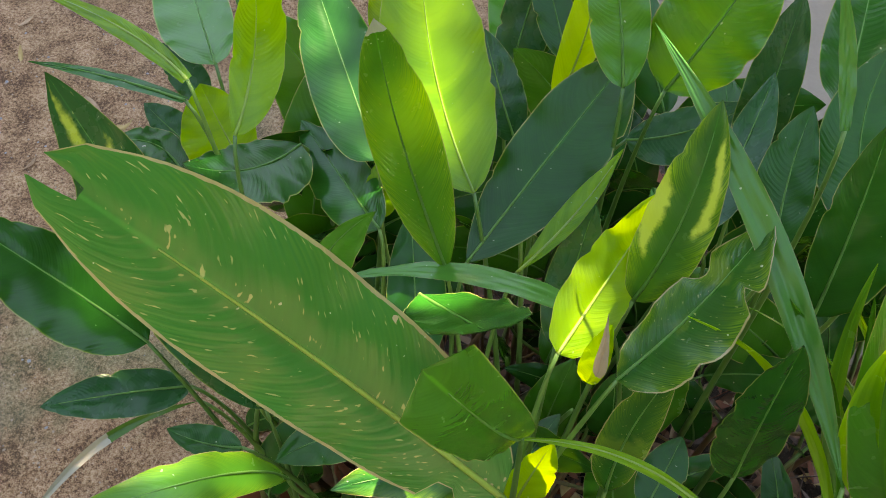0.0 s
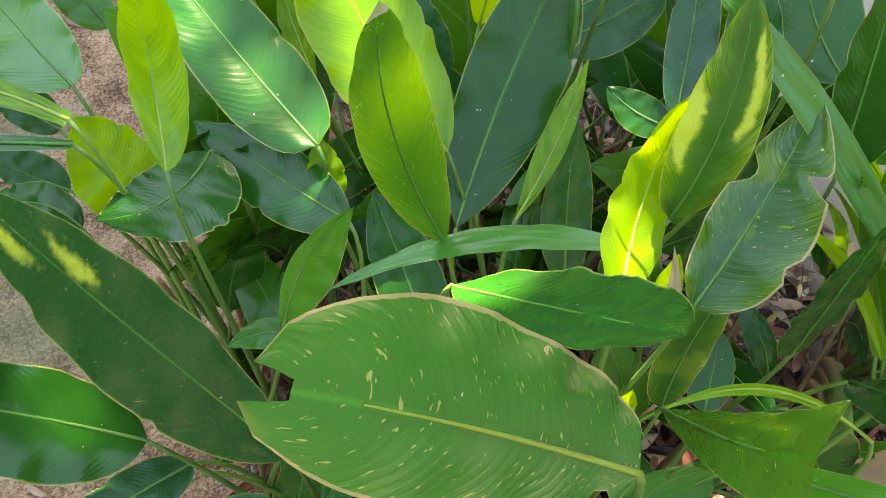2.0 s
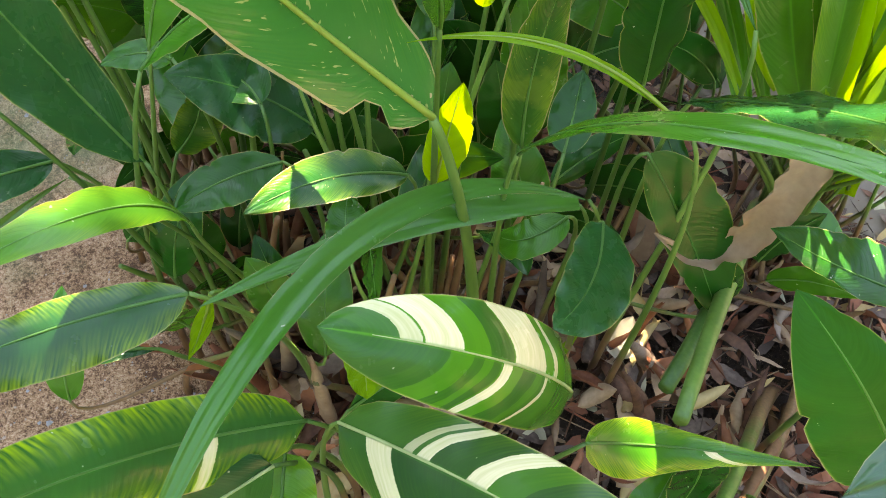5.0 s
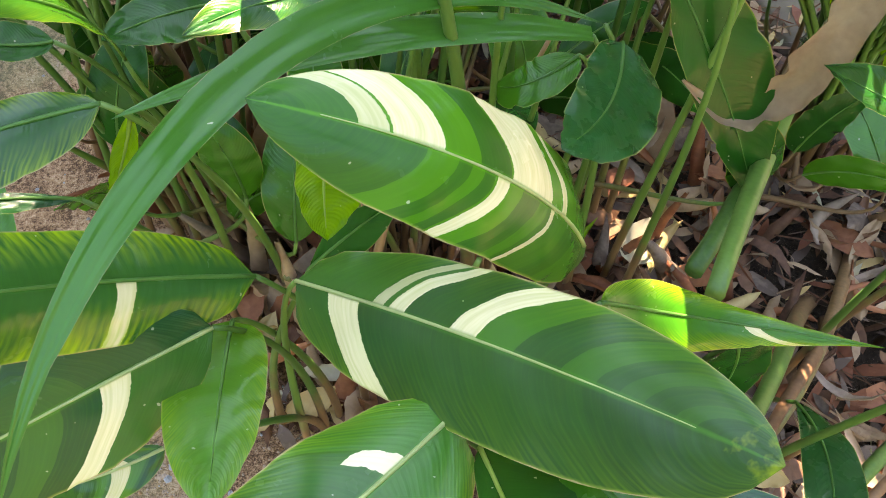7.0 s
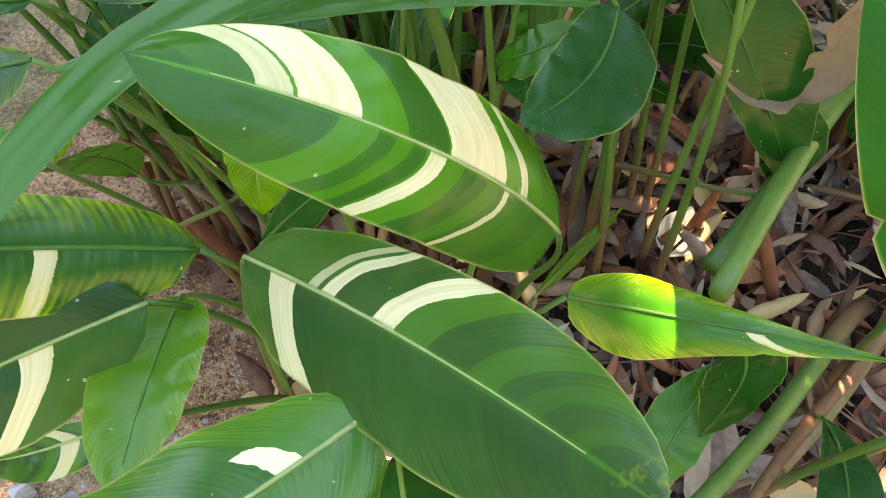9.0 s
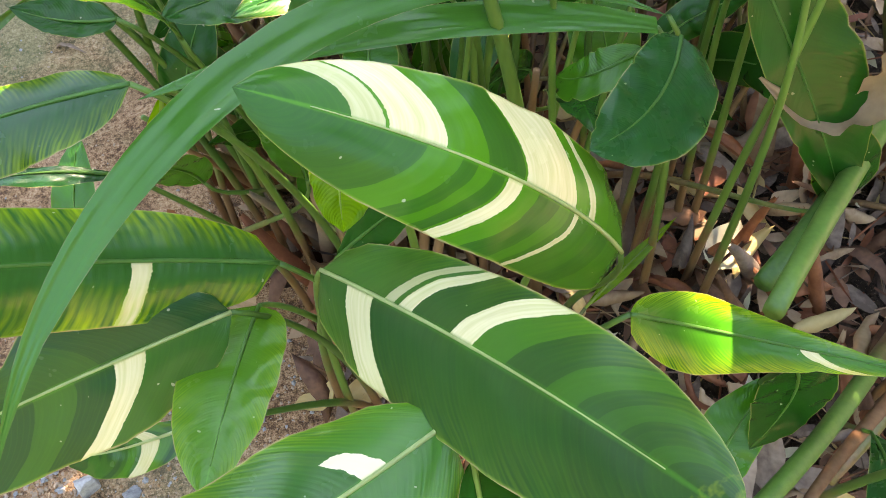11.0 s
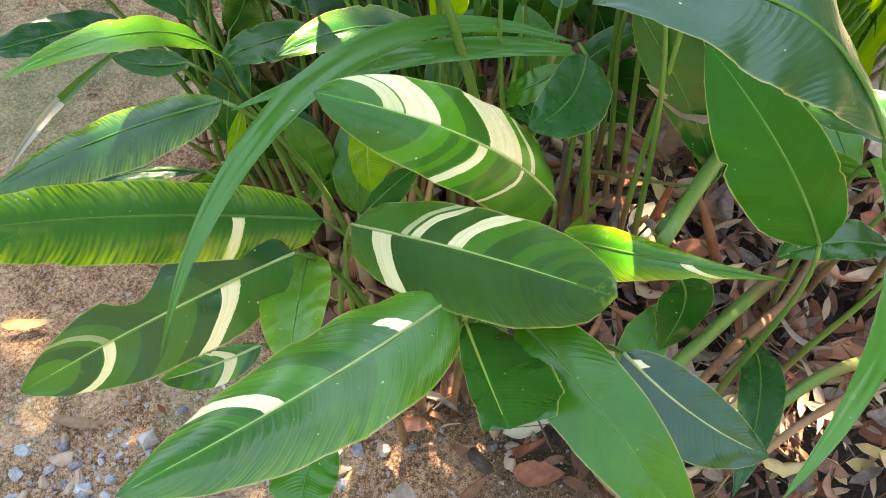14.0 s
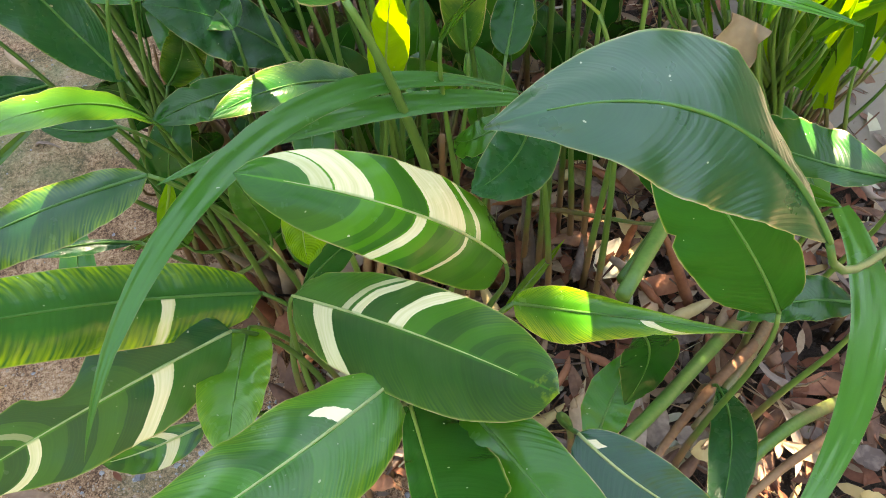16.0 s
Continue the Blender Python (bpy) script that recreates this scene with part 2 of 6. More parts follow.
DARK = dict(dark=(0.003, 0.036, 0.005), light=(0.009, 0.105, 0.010), glow=(0.20, 0.55, 0.004))
MIDG = dict(dark=(0.007, 0.078, 0.006), light=(0.034, 0.190, 0.009), glow=(0.30, 0.66, 0.004))
PALE = dict(dark=(0.045, 0.19, 0.006), light=(0.15, 0.36, 0.010), glow=(0.56, 0.80, 0.002))
BLUE = dict(dark=(0.003, 0.040, 0.011), light=(0.008, 0.090, 0.018), glow=(0.14, 0.42, 0.02))
TWO = dict(dark=(0.006, 0.060, 0.012), light=(0.048, 0.210, 0.010), glow=(0.30, 0.66, 0.004))
LEAF = {
    "dark": leaf_material("leaf dark green", **DARK, shine=0.26, gloss=0.16, thin=0.05),
    "deep": leaf_material("leaf deep green", dark=(0.003, 0.045, 0.004), light=(0.010, 0.120, 0.008), glow=(0.20, 0.55, 0.004), shine=0.10, gloss=0.38, thin=0.05),
    "mid": leaf_material("leaf green", **MIDG),
    "pale": leaf_material("leaf yellow green", **PALE, thin=0.52, stripe=0.8, relief=0.3),
    # yellow green with sunlight put into its colour and glow
    "painted lit": leaf_material("leaf yellow green painted as if sunlit", dark=(0.10, 0.28, 0.008), light=(0.24, 0.46, 0.012), glow=(0.70, 0.90, 0.003), thin=0.58, stripe=0.6, relief=0.3),
    "blue": leaf_material("leaf blue green", **BLUE, gloss=0.20),
    "fresh": leaf_material("leaf fresh green", dark=(0.022, 0.140, 0.014), light=(0.050, 0.220, 0.018), glow=(0.35, 0.7, 0.004), edge=0.4, thin=0.2),
    "patched": leaf_material("leaf blue green with yellow patches", **BLUE, gloss=0.20, spots=0.2, patches=((-1, 0.76, 0.92, 0.06, 0.30), (1, 0.62, 0.78, 0.03, 0.26))),
    "smooth": leaf_material("leaf smooth green", dark=(0.004, 0.040, 0.010), light=(0.012, 0.085, 0.018), glow=(0.2, 0.5, 0.01), gloss=0.22, thin=0.05, stripe=0.0, relief=0.10, shine=0.6),
    "scarred": leaf_material("leaf scarred green", dark=(0.009, 0.100, 0.018), light=(0.022, 0.155, 0.022), glow=(0.30, 0.62, 0.004), rim_at=0.985, spots=0.95, edge=0.06, thin=0.08, shine=0.32, gloss=0.17, relief=0.2),
    "scarred dark": leaf_material("leaf scarred dark green", **DARK, rim_at=0.99, spots=0.5, edge=0.3, blotch=0.12),
    "rim": leaf_material("leaf with yellow rim", **DARK, edge=0.4, sweep=0.06),
    "withered tip": leaf_material("leaf with a withered tip", **MIDG, edge=0.35, spots=0.3, wither=0.045),
    "blade": leaf_material("grass blade green", dark=(0.018, 0.110, 0.014), light=(0.045, 0.19, 0.022), glow=(0.28, 0.52, 0.03), along=True, stripe=0.12, relief=0.06, ribs=120.0),
    "faded blade": leaf_material("grass blade dying from its tip", dark=(0.03, 0.12, 0.014), light=(0.08, 0.20, 0.022), glow=(0.28, 0.52, 0.03), along=True, wither=0.55),
    "strap": leaf_material("strap leaf yellow green", dark=(0.07, 0.24, 0.010), light=(0.18, 0.40, 0.016), glow=(0.55, 0.80, 0.004), thin=0.50, along=True, stripe=0.5),
    "blotched": leaf_material("leaf with yellow blotches", **DARK, edge=0.5, patches=((1, 0.38, 0.80, 0.20, 0.42), (-1, 0.16, 0.56, 0.22, 0.7))),
    "banded one": leaf_material("banded leaf one", **TWO, shine=0.25, stripe=1.0, sweep=0.13, relief=0.10,
                                right=((0.195, 0.222, 0.9), (0.275, 0.445, 1.0), (0.635, 0.750, 1.0), (0.757, 0.815, 0.8)), left=((0.255, 0.272, 0.85), (0.45, 0.492, 1.0)),
                                tones=(((0.0, 0.35), (0.10, 0.15), (0.17, 0.28), (0.255, 0.2), (0.29, 0.45), (0.33, 0.08), (0.40, 0.7), (0.50, 0.12), (0.53, 0.65), (0.56, 0.15), (0.60, 0.65), (0.67, 0.1), (0.74, 0.05)),
                                       ((0.0, 0.55), (0.12, 0.7), (0.23, 0.75), (0.45, 0.1), (0.54, 0.9), (0.60, 0.7), (0.815, 0.2), (0.90, 0.05)))),
    "banded two": leaf_material("banded leaf two", dark=(0.005, 0.042, 0.013), light=(0.027, 0.140, 0.012), glow=(0.2, 0.5, 0.01), stripe=1.0, gloss=0.25, sweep=0.14, relief=0.10,
                                left=((0.220, 0.250, 0.7), (0.262, 0.302, 0.95), (0.415, 0.480, 1.0)), right=((0.10, 0.19, 0.95),), edge=0.12, sear=0.9,
                                tones=(((0.0, 0.6), (0.30, 0.1), (0.41, 0.1), (0.48, 0.85), (0.56, 0.15), (0.66, 0.6), (0.72, 0.2), (0.76, 0.45), (0.80, 0.15), (0.85, 0.4), (0.88, 0.1)),
                                       ((0.0, 0.35), (0.19, 0.05), (0.45, 0.12), (0.70, 0.02), (0.85, 0.1)))),
    "banded three": leaf_material("banded leaf three", dark=(0.007, 0.055, 0.012), light=(0.022, 0.14, 0.020), glow=(0.25, 0.6, 0.004), edge=0.75, sweep=0.02, left=((0.205, 0.237, 0.95),), relief=0.35),
    "banded four": leaf_material("banded leaf four", dark=(0.006, 0.055, 0.013), light=(0.045, 0.19, 0.013), glow=(0.2, 0.5, 0.01), stripe=1.0, left=((0.20, 0.272, 1.0), (0.65, 0.695, 0.95)), right=((0.66, 0.69, 0.4),),
                                 tones=(((0.0, 0.5), (0.27, 0.15), (0.36, 0.5), (0.46, 0.1), (0.56, 0.45), (0.70, 0.15), (0.78, 0.6)),
                                        ((0.0, 0.1), (0.30, 0.3), (0.48, 0.05), (0.60, 0.5), (0.72, 0.15), (0.80, 0.7)))),
    "banded five": leaf_material("banded leaf five", **TWO, stripe=0.9, left=((0.2, 0.32, 0.9),), right=((0.2, 0.3, 0.9),)),
    "banded six": leaf_material("banded leaf six", dark=(0.006, 0.060, 0.014), light=(0.034, 0.180, 0.016), glow=(0.25, 0.6, 0.004), stripe=0.9, right=((0.565, 0.625, 1.0),), fleck=((1, 0.140, 0.190, 0.45),), edge=0.25, relief=0.2,
                                tones=(((0.0, 0.6), (0.30, 0.35), (0.50, 0.3), (0.60, 0.15), (0.75, 0.3)),
                                       ((0.0, 0.75), (0.14, 0.35), (0.24, 0.3), (0.29, 0.5), (0.34, 0.2), (0.42, 0.7), (0.50, 0.55), (0.565, 0.4), (0.625, 0.1), (0.66, 0.45), (0.70, 0.15), (0.80, 0.3)))),
    "banded nine": leaf_material("banded leaf nine", **BLUE, shine=0.5, gloss=0.14, fleck=((-1, 0.05, 0.12, 0.38),)),
    "banded ten": leaf_material("banded leaf ten", **MIDG, edge=0.8, right=((0.585, 0.64, 1.0),)),
}
RIB = plain_material("midrib pale green", (0.07, 0.22, 0.04), (0.13, 0.31, 0.06), 0.45, 20, 0.15, thin=0.4)
RIB_PALE = plain_material("midrib cream green", (0.30, 0.40, 0.13), (0.46, 0.54, 0.22), 0.45, 20, 0.15, thin=0.3)
RIB_YELLOW = plain_material("midrib yellow green", (0.26, 0.40, 0.05), (0.36, 0.48, 0.09), 0.45, 20, 0.15, thin=0.4)
STALK = plain_material("stalk green", (0.04, 0.12, 0.018), (0.13, 0.25, 0.045), 0.45, 10, 0.3, stretch=(1, 1, 0.12), fine=160, foot=(0.20, 0.10, 0.05))
STALK_BROWN = plain_material("old stalk brown", (0.16, 0.07, 0.03), (0.38, 0.22, 0.10), 0.75, 8, 0.6, stretch=(1, 1, 0.12), fine=120)
DRY = [
    plain_material("dry leaf brown", (0.07, 0.028, 0.014), (0.30, 0.145, 0.075), 0.75, 25, 0.5, thin=0.08),
    plain_material("dry leaf tan", (0.22, 0.13, 0.070), (0.50, 0.34, 0.20), 0.7, 25, 0.5, thin=0.1),
    plain_material("dry leaf grey", (0.10, 0.066, 0.048), (0.42, 0.31, 0.225), 0.8, 25, 0.5, thin=0.06),
    plain_material("dry leaf rust", (0.18, 0.055, 0.024), (0.42, 0.17, 0.08), 0.75, 25, 0.5, thin=0.08),
    plain_material("dry leaf straw", (0.42, 0.29, 0.11), (0.58, 0.44, 0.20), 0.7, 25, 0.4, thin=0.12),
]
STONE = [
    plain_material("gravel grey", (0.12, 0.125, 0.13), (0.42, 0.43, 0.43), 0.95, 140, 1.0, 0.002, 500),
    plain_material("gravel pale", (0.22, 0.22, 0.21), (0.56, 0.55, 0.52), 0.95, 140, 1.0, 0.002, 500),
    plain_material("gravel tan", (0.26, 0.18, 0.12), (0.45, 0.34, 0.25), 0.9, 40, 0.6),
]
LEAF["dry"] = plain_material("dead leaf tan", (0.22, 0.13, 0.075), (0.44, 0.31, 0.19), 0.65, 22, 0.6, thin=0.15)
CONCRETE = plain_material("concrete beige", (0.235, 0.19, 0.14), (0.32, 0.265, 0.20), 0.9, 5, 0.4, 0.004, 60)


def ground_material():
    n = Nodes("sandy soil")
    at = n.add("TexCoord").outputs["Object"]
    large, mid, grain, grit = n.noise(at, 2.2, 4), n.noise(at, 14, 4), n.noise(at, 130, 3, 0.7), n.noise(at, 420, 2, 0.7)
    sand = n.ramp(n.math("ADD", n.math("MULTIPLY", mid, 0.4), n.math("ADD", n.math("MULTIPLY", grain, 0.55), n.math("MULTIPLY", n.math("SUBTRACT", grit, 0.5), 0.5))), [(0.38, (0.09, 0.042, 0.018)), (0.49, (0.36, 0.200, 0.100)), (0.64, (0.62, 0.42, 0.26))])
    moss = n.mix(grain, (0.10, 0.13, 0.06), (0.24, 0.26, 0.15))
    sand = n.mix(n.math("MULTIPLY", n.ramp(large, [(0.54, 0.0), (0.66, 1.0)]), 0.5), sand, moss)
    damp = n.add("VectorMath", i0=at, i1=(-0.80, 1.10, 0.0))
    damp.operation = "DISTANCE"
    edge = n.math("ADD", damp.outputs["Value"], n.math("MULTIPLY", n.math("SUBTRACT", n.noise(at, 9.0, 4), 0.5), 0.7))
    sand = n.mix(n.ramp(edge, [(0.10, 0.55), (0.34, 0.0)]), sand, n.mix(grain, (0.05, 0.10, 0.035), (0.22, 0.28, 0.13)))
    # dark humus of the bed, blackened further for shaded gaps and less warm bounce
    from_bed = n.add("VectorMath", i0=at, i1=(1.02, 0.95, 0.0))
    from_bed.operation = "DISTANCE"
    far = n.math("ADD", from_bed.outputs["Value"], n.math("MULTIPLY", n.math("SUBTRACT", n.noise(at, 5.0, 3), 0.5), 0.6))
    shaded_humus = n.ramp(n.math("MULTIPLY", far, 0.5), [(0.0, 0.96), (0.58, 0.96), (0.66, 0.0)])
    sand = n.mix(shaded_humus, sand, n.mix(grain, (0.014, 0.010, 0.007), (0.055, 0.036, 0.023)))
    # unseen far ground coloured dark green to keep warm bounce off the leaves
    far_dimmed = n.ramp(n.math("MULTIPLY", far, 0.25), [(0.0, 0.0), (0.70, 0.0), (0.84, 1.0)])
    sand = n.mix(far_dimmed, sand, n.mix(grain, (0.012, 0.030, 0.008), (0.040, 0.080, 0.022)))
    pale = n.math("GREATER_THAN", grit, 0.68)
    sand = n.mix(n.math("MULTIPLY", pale, 0.5), sand, (0.50, 0.40, 0.29))
    height = n.math("ADD", n.math("MULTIPLY", mid, 1.0), n.math("ADD", n.math("MULTIPLY", grain, 0.5), n.math("MULTIPLY", grit, 0.25)))
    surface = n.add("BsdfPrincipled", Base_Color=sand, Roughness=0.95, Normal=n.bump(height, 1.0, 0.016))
    n.tree.links.new(surface.outputs[0], n.out.inputs[0])
    return n.mat


# ---- building helpers ----
def mesh_of(name, bm, material):
    me = bpy.data.meshes.new(name)
    bm.to_mesh(me)
    bm.free()
    me.materials.append(material)
    for face in me.polygons:
        face.use_smooth = True
    return me


def part(name, me, parent, label=""):
    ob = new(name, me)
    ob.parent = parent
    return tagged(ob, label)


def thing(name, place, label, category, group=""):
    ob = new(name)
    ob.empty_display_size = 0.05
    ob.matrix_world = pose(*place)
    return tagged(ob, label, category, group)


def shape_leaf(s):
    if s < 0.42:
        return (1 - (1 - max(0.0, s) / 0.42) ** 2.3) ** 0.6
    t = min(1.0, (s - 0.42) / 0.58)
    return max(0.0, 1 - t ** 2.1) ** 0.86


def shape_narrow(s):
    return max(0.0, math.sin(math.pi * min(1, s) ** 0.95)) ** 0.95


def shape_strap(s):
    return (0.55 + 0.45 * min(1, s * 4)) * min(1.0, max(0.0, (1 - s) * 2.2)) ** 0.7


def shape_taper(s):
    if s < 0.30:
        return (1 - (1 - max(0.0, s) / 0.30) ** 2.0) ** 0.6
    return max(0.0, 1 - (s - 0.30) / 0.70) ** 1.15


SHAPES = {"taper": shape_taper, "leaf": shape_leaf, "narrow": shape_narrow, "strap": shape_strap}


def shape_of(form):
    """A named outline, or one of its own: (widest place, fullness of the base, tip's curve, tip's fullness)."""
    if isinstance(form, str):
        return SHAPES[form]
    peak, low, curve, high = form
    return lambda s: (1 - (1 - max(0.0, s) / peak) ** 2.2) ** low if s < peak else max(0.0, 1 - min(1.0, (s - peak) / (1 - peak)) ** curve) ** high


def spine(points, s):
    """The point at s of a smooth line through three or four points, spaced by their distances."""
    knots = [0.0]
    for a, b in zip(points, points[1:]):
        knots.append(knots[-1] + (b - a).length)
    at = s * knots[-1]
    total = Vector((0, 0, 0))
    for i, p in enumerate(points):
        weight = 1.0
        for j, k in enumerate(knots):
            if j != i:
                weight *= (at - k) / (knots[i] - k)
        total += p * weight
    return total


def tube(bm, line, radii, sides=6):
    rings = []
    for i, p in enumerate(line):
        ahead = (line[min(i + 1, len(line) - 1)] - line[max(i - 1, 0)]).normalized()
        a = ahead.orthogonal().normalized() if i == 0 else (old - ahead * old.dot(ahead)).normalized()
        old, b = a, ahead.cross(a)
        rings.append([bm.verts.new(p + radii[i] * (math.cos(t) * a + math.sin(t) * b)) for t in (2 * math.pi * k / sides for k in range(sides))])
    for r0, r1 in zip(rings, rings[1:]):
        for k in range(sides):
            bm.faces.new((r0[k], r0[(k + 1) % sides], r1[(k + 1) % sides], r1[k]))
    bm.faces.new(rings[0][::-1]), bm.faces.new(rings[-1])


def leaf(plant, base, mid, tip, side, wl, wr, look_of="mid", form="leaf", ext=0.0, fold=0.10, droop=0.06, wave=None, twist=0.0,
         also=None, root=None, label="", notches=(), split=0.0, rib=RIB, stalk=STALK, thick=0.0034, seed=0, name="leaf"):
    """One leaf of a plant: the blade with its midrib, and the stalk down to the root. wl, wr: half widths at mid; notches: (s, side, depth, length)."""
    origin = Vector(plant.location)
    points = [Vector(p) - origin for p in ((base, mid, tip) if also is None else (base, mid, also, tip))]
    side = Vector(side).normalized()
    shape = shape_of(form)
    wave = 0.05 * max(wl, wr) if wave is None else wave
    far = 1.0 + ext
    d0 = (points[1] - points[0]).length
    whole = sum((b - a).length for a, b in zip(points, points[1:]))
    at_mid = d0 / whole / far
    peak = max(0.25, shape(at_mid))
    ripple = 0.05 * max(wl, wr)
    rng = random.Random(seed)
    phase, count = rng.uniform(0, 6), rng.uniform(3.0, 5.0)
    rows, cols = 34, 7
    bm = bmesh.new()
    uv = bm.loops.layers.uv.new("UVMap")
    grid, ribline = [], []
    for i in range(rows + 1):
        s = i / rows
        p = spine(points, s * far)
        ahead = (spine(points, (s + 0.01) * far) - spine(points, (s - 0.01) * far)).normalized()
        out = (side - ahead * side.dot(ahead)).normalized()
        up = out.cross(ahead)
        turn = Matrix.Rotation(radians(twist) * (s - at_mid), 3, ahead)
        out, up = turn @ out, turn @ up
        ribline.append(p + up * thick * 0.15)
        w = shape(s) / peak
        row = []
        for j in range(-cols, cols + 1):
            v = j / cols
            half = (wl if v < 0 else wr) * max(w, 0.012)
            for ns, nside, depth, length in notches:
                if v * nside > 0 and abs(s - ns) < length:
                    half *= 1 - depth * (1 - (abs(s - ns) / length) ** 2)
            x = half * abs(v)
            open_by = 0.0 if s <= 1 - split else 0.12 * (s - 1 + split) / split
            lift = fold * x - droop * x * abs(v) + wave * abs(v) ** 2 * math.sin(phase + count * 6.28 * s + (1.7 if v > 0 else 0)) * min(1, w) + ripple * abs(v) ** 3 * noise.noise(Vector((26 * s, 2 * v, phase))) + 0.0016 * noise.noise(Vector((9 * s, 3 * v, phase)))
            row.append((bm.verts.new(p + out * (half * v + open_by * (wl if v < 0 else wr) * (1 if v > 0 else -1 if v < 0 else 0)) + up * lift), s, 0.5 + 0.5 * v))
        grid.append(row)
    for r0, r1 in zip(grid, grid[1:]):
        for k in range(2 * cols):
            if split and r0[k][1] > 1 - split and k in (cols - 1, cols):
                continue
            quad = (r0[k], r0[k + 1], r1[k + 1], r1[k])
            face = bm.faces.new([q[0] for q in quad])
            for loop, q in zip(face.loops, quad):
                loop[uv].uv = (q[1], q[2])
    blade = part(name, mesh_of(name, bm, LEAF[look_of]), plant, label)
    cut = ribline[: int(rows * (0.93 - split))]
    if rib is not None:
        bm = bmesh.new()
        tube(bm, cut, [thick * 0.62 * (1 - 0.86 * i / len(cut)) for i in range(len(cut))])
        part("midrib", mesh_of("midrib", bm, rib), blade)
    if root is not None:
        foot = Vector(root) - origin
        back = (points[0] - spine(points, 0.06)).normalized()
        reach = min(0.06, 0.35 * (points[0] - foot).length)
        a, d = points[0], foot
        b, c = a + back * reach - Vector((0, 0, 0.06)), d + Vector((0, 0, 0.45 * (a - d).length))
        line = [a * (1 - t) ** 3 + 3 * b * t * (1 - t) ** 2 + 3 * c * t * t * (1 - t) + d * t ** 3 for t in (k / 14 for k in range(15))]
        bm = bmesh.new()
        tube(bm, line, [thick * (0.7 + 1.3 * (k / 14) ** 1.2) for k in range(15)], 7)
        part("stalk", mesh_of("stalk", bm, stalk), blade)
    return blade


# ---- ground ----
def ground_z(x, y):
    return 0.022 * noise.noise(Vector((x * 1.7, y * 1.7, 0))) + 0.010 * noise.noise(Vector((x * 6, y * 6, 4)))


def build_ground():
    bm = bmesh.new()
    xs = [-40, -12, -4, -2.5] + [-1.8 + 0.06 * i for i in range(61)] + [2.6, 4, 12, 40]
    ys = [-40, -12, -4, -2] + [-1.2 + 0.06 * i for i in range(66)] + [3.4, 5, 12, 40]
    grid = [[bm.verts.new((x, y, ground_z(x, y))) for x in xs] for y in ys]
    for a, b in zip(grid, grid[1:]):
        for k in range(len(xs) - 1):
            bm.faces.new((a[k], a[k + 1], b[k + 1], b[k]))
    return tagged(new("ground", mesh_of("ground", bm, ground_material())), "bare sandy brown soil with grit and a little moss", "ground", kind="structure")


build_ground()


def build_walls():
    """Plain unseen walls, added to close the place all round and dim low skylight."""
    for name, x, y, lx, ly in (("wall_west", -5.0, 0.8, 0.2, 10.8), ("wall_east", 5.0, 0.8, 0.2, 10.8), ("wall_south", 0.0, -4.5, 9.8, 0.2), ("wall_north", 0.0, 6.1, 9.8, 0.2)):
        bm = bmesh.new()
        bmesh.ops.create_cube(bm, size=1.0)
        bmesh.ops.scale(bm, vec=(lx, ly, 3.1), verts=bm.verts)
        wall = new(name, mesh_of(name, bm, WALL))
        for face in wall.data.polygons:
            face.use_smooth = False
        wall.matrix_world = pose(x, y, 1.45)
        tagged(wall, "plain grey green garden wall added out of view", "wall", kind="structure")


WALL = plain_material("weathered grey green plaster", (0.07, 0.09, 0.06), (0.14, 0.16, 0.11), 0.9, 3, 0.3, 0.004, 40)
build_walls()

# where the sun breaks through the crown: places and how wide
SUNLIT = ((-0.275, 1.04, 0.865, 0.016), (-0.205, 0.915, 0.825, 0.016), (-0.085, 0.605, 0.875, 0.035), (-0.03, 0.58, 0.935, 0.022), (-0.32, 0.40, 0.82, 0.012), (0.12, 0.60, 0.92, 0.022),
          (-0.09, 0.87, 0.96, 0.035), (-0.31, 0.86, 0.98, 0.0), (-0.40, 0.85, 0.86, 0.005), (0.64, 0.50, 0.95, 0.05), (0.46, 0.46, 1.02, 0.0),
          (0.40, 0.255, 0.96, 0.018), (0.50, 0.33, 0.61, 0.005), (0.30, 0.13, 0.555, 0.02), (0.225, 0.155, 0.585, 0.005), (-0.25, 0.36, 0.60, 0.005),
          (-0.76, 0.46, 0.02, 0.01), (-0.72, 0.31, 0.02, 0.01), (0.46, 0.42, 0.05, 0.01), (0.40, 0.53, 0.07, 0.01), (0.55, 0.24, 0.05, 0.005), (-0.463, 0.525, 0.674, 0.01),
          (0.24, 0.95, 1.12, 0.035))


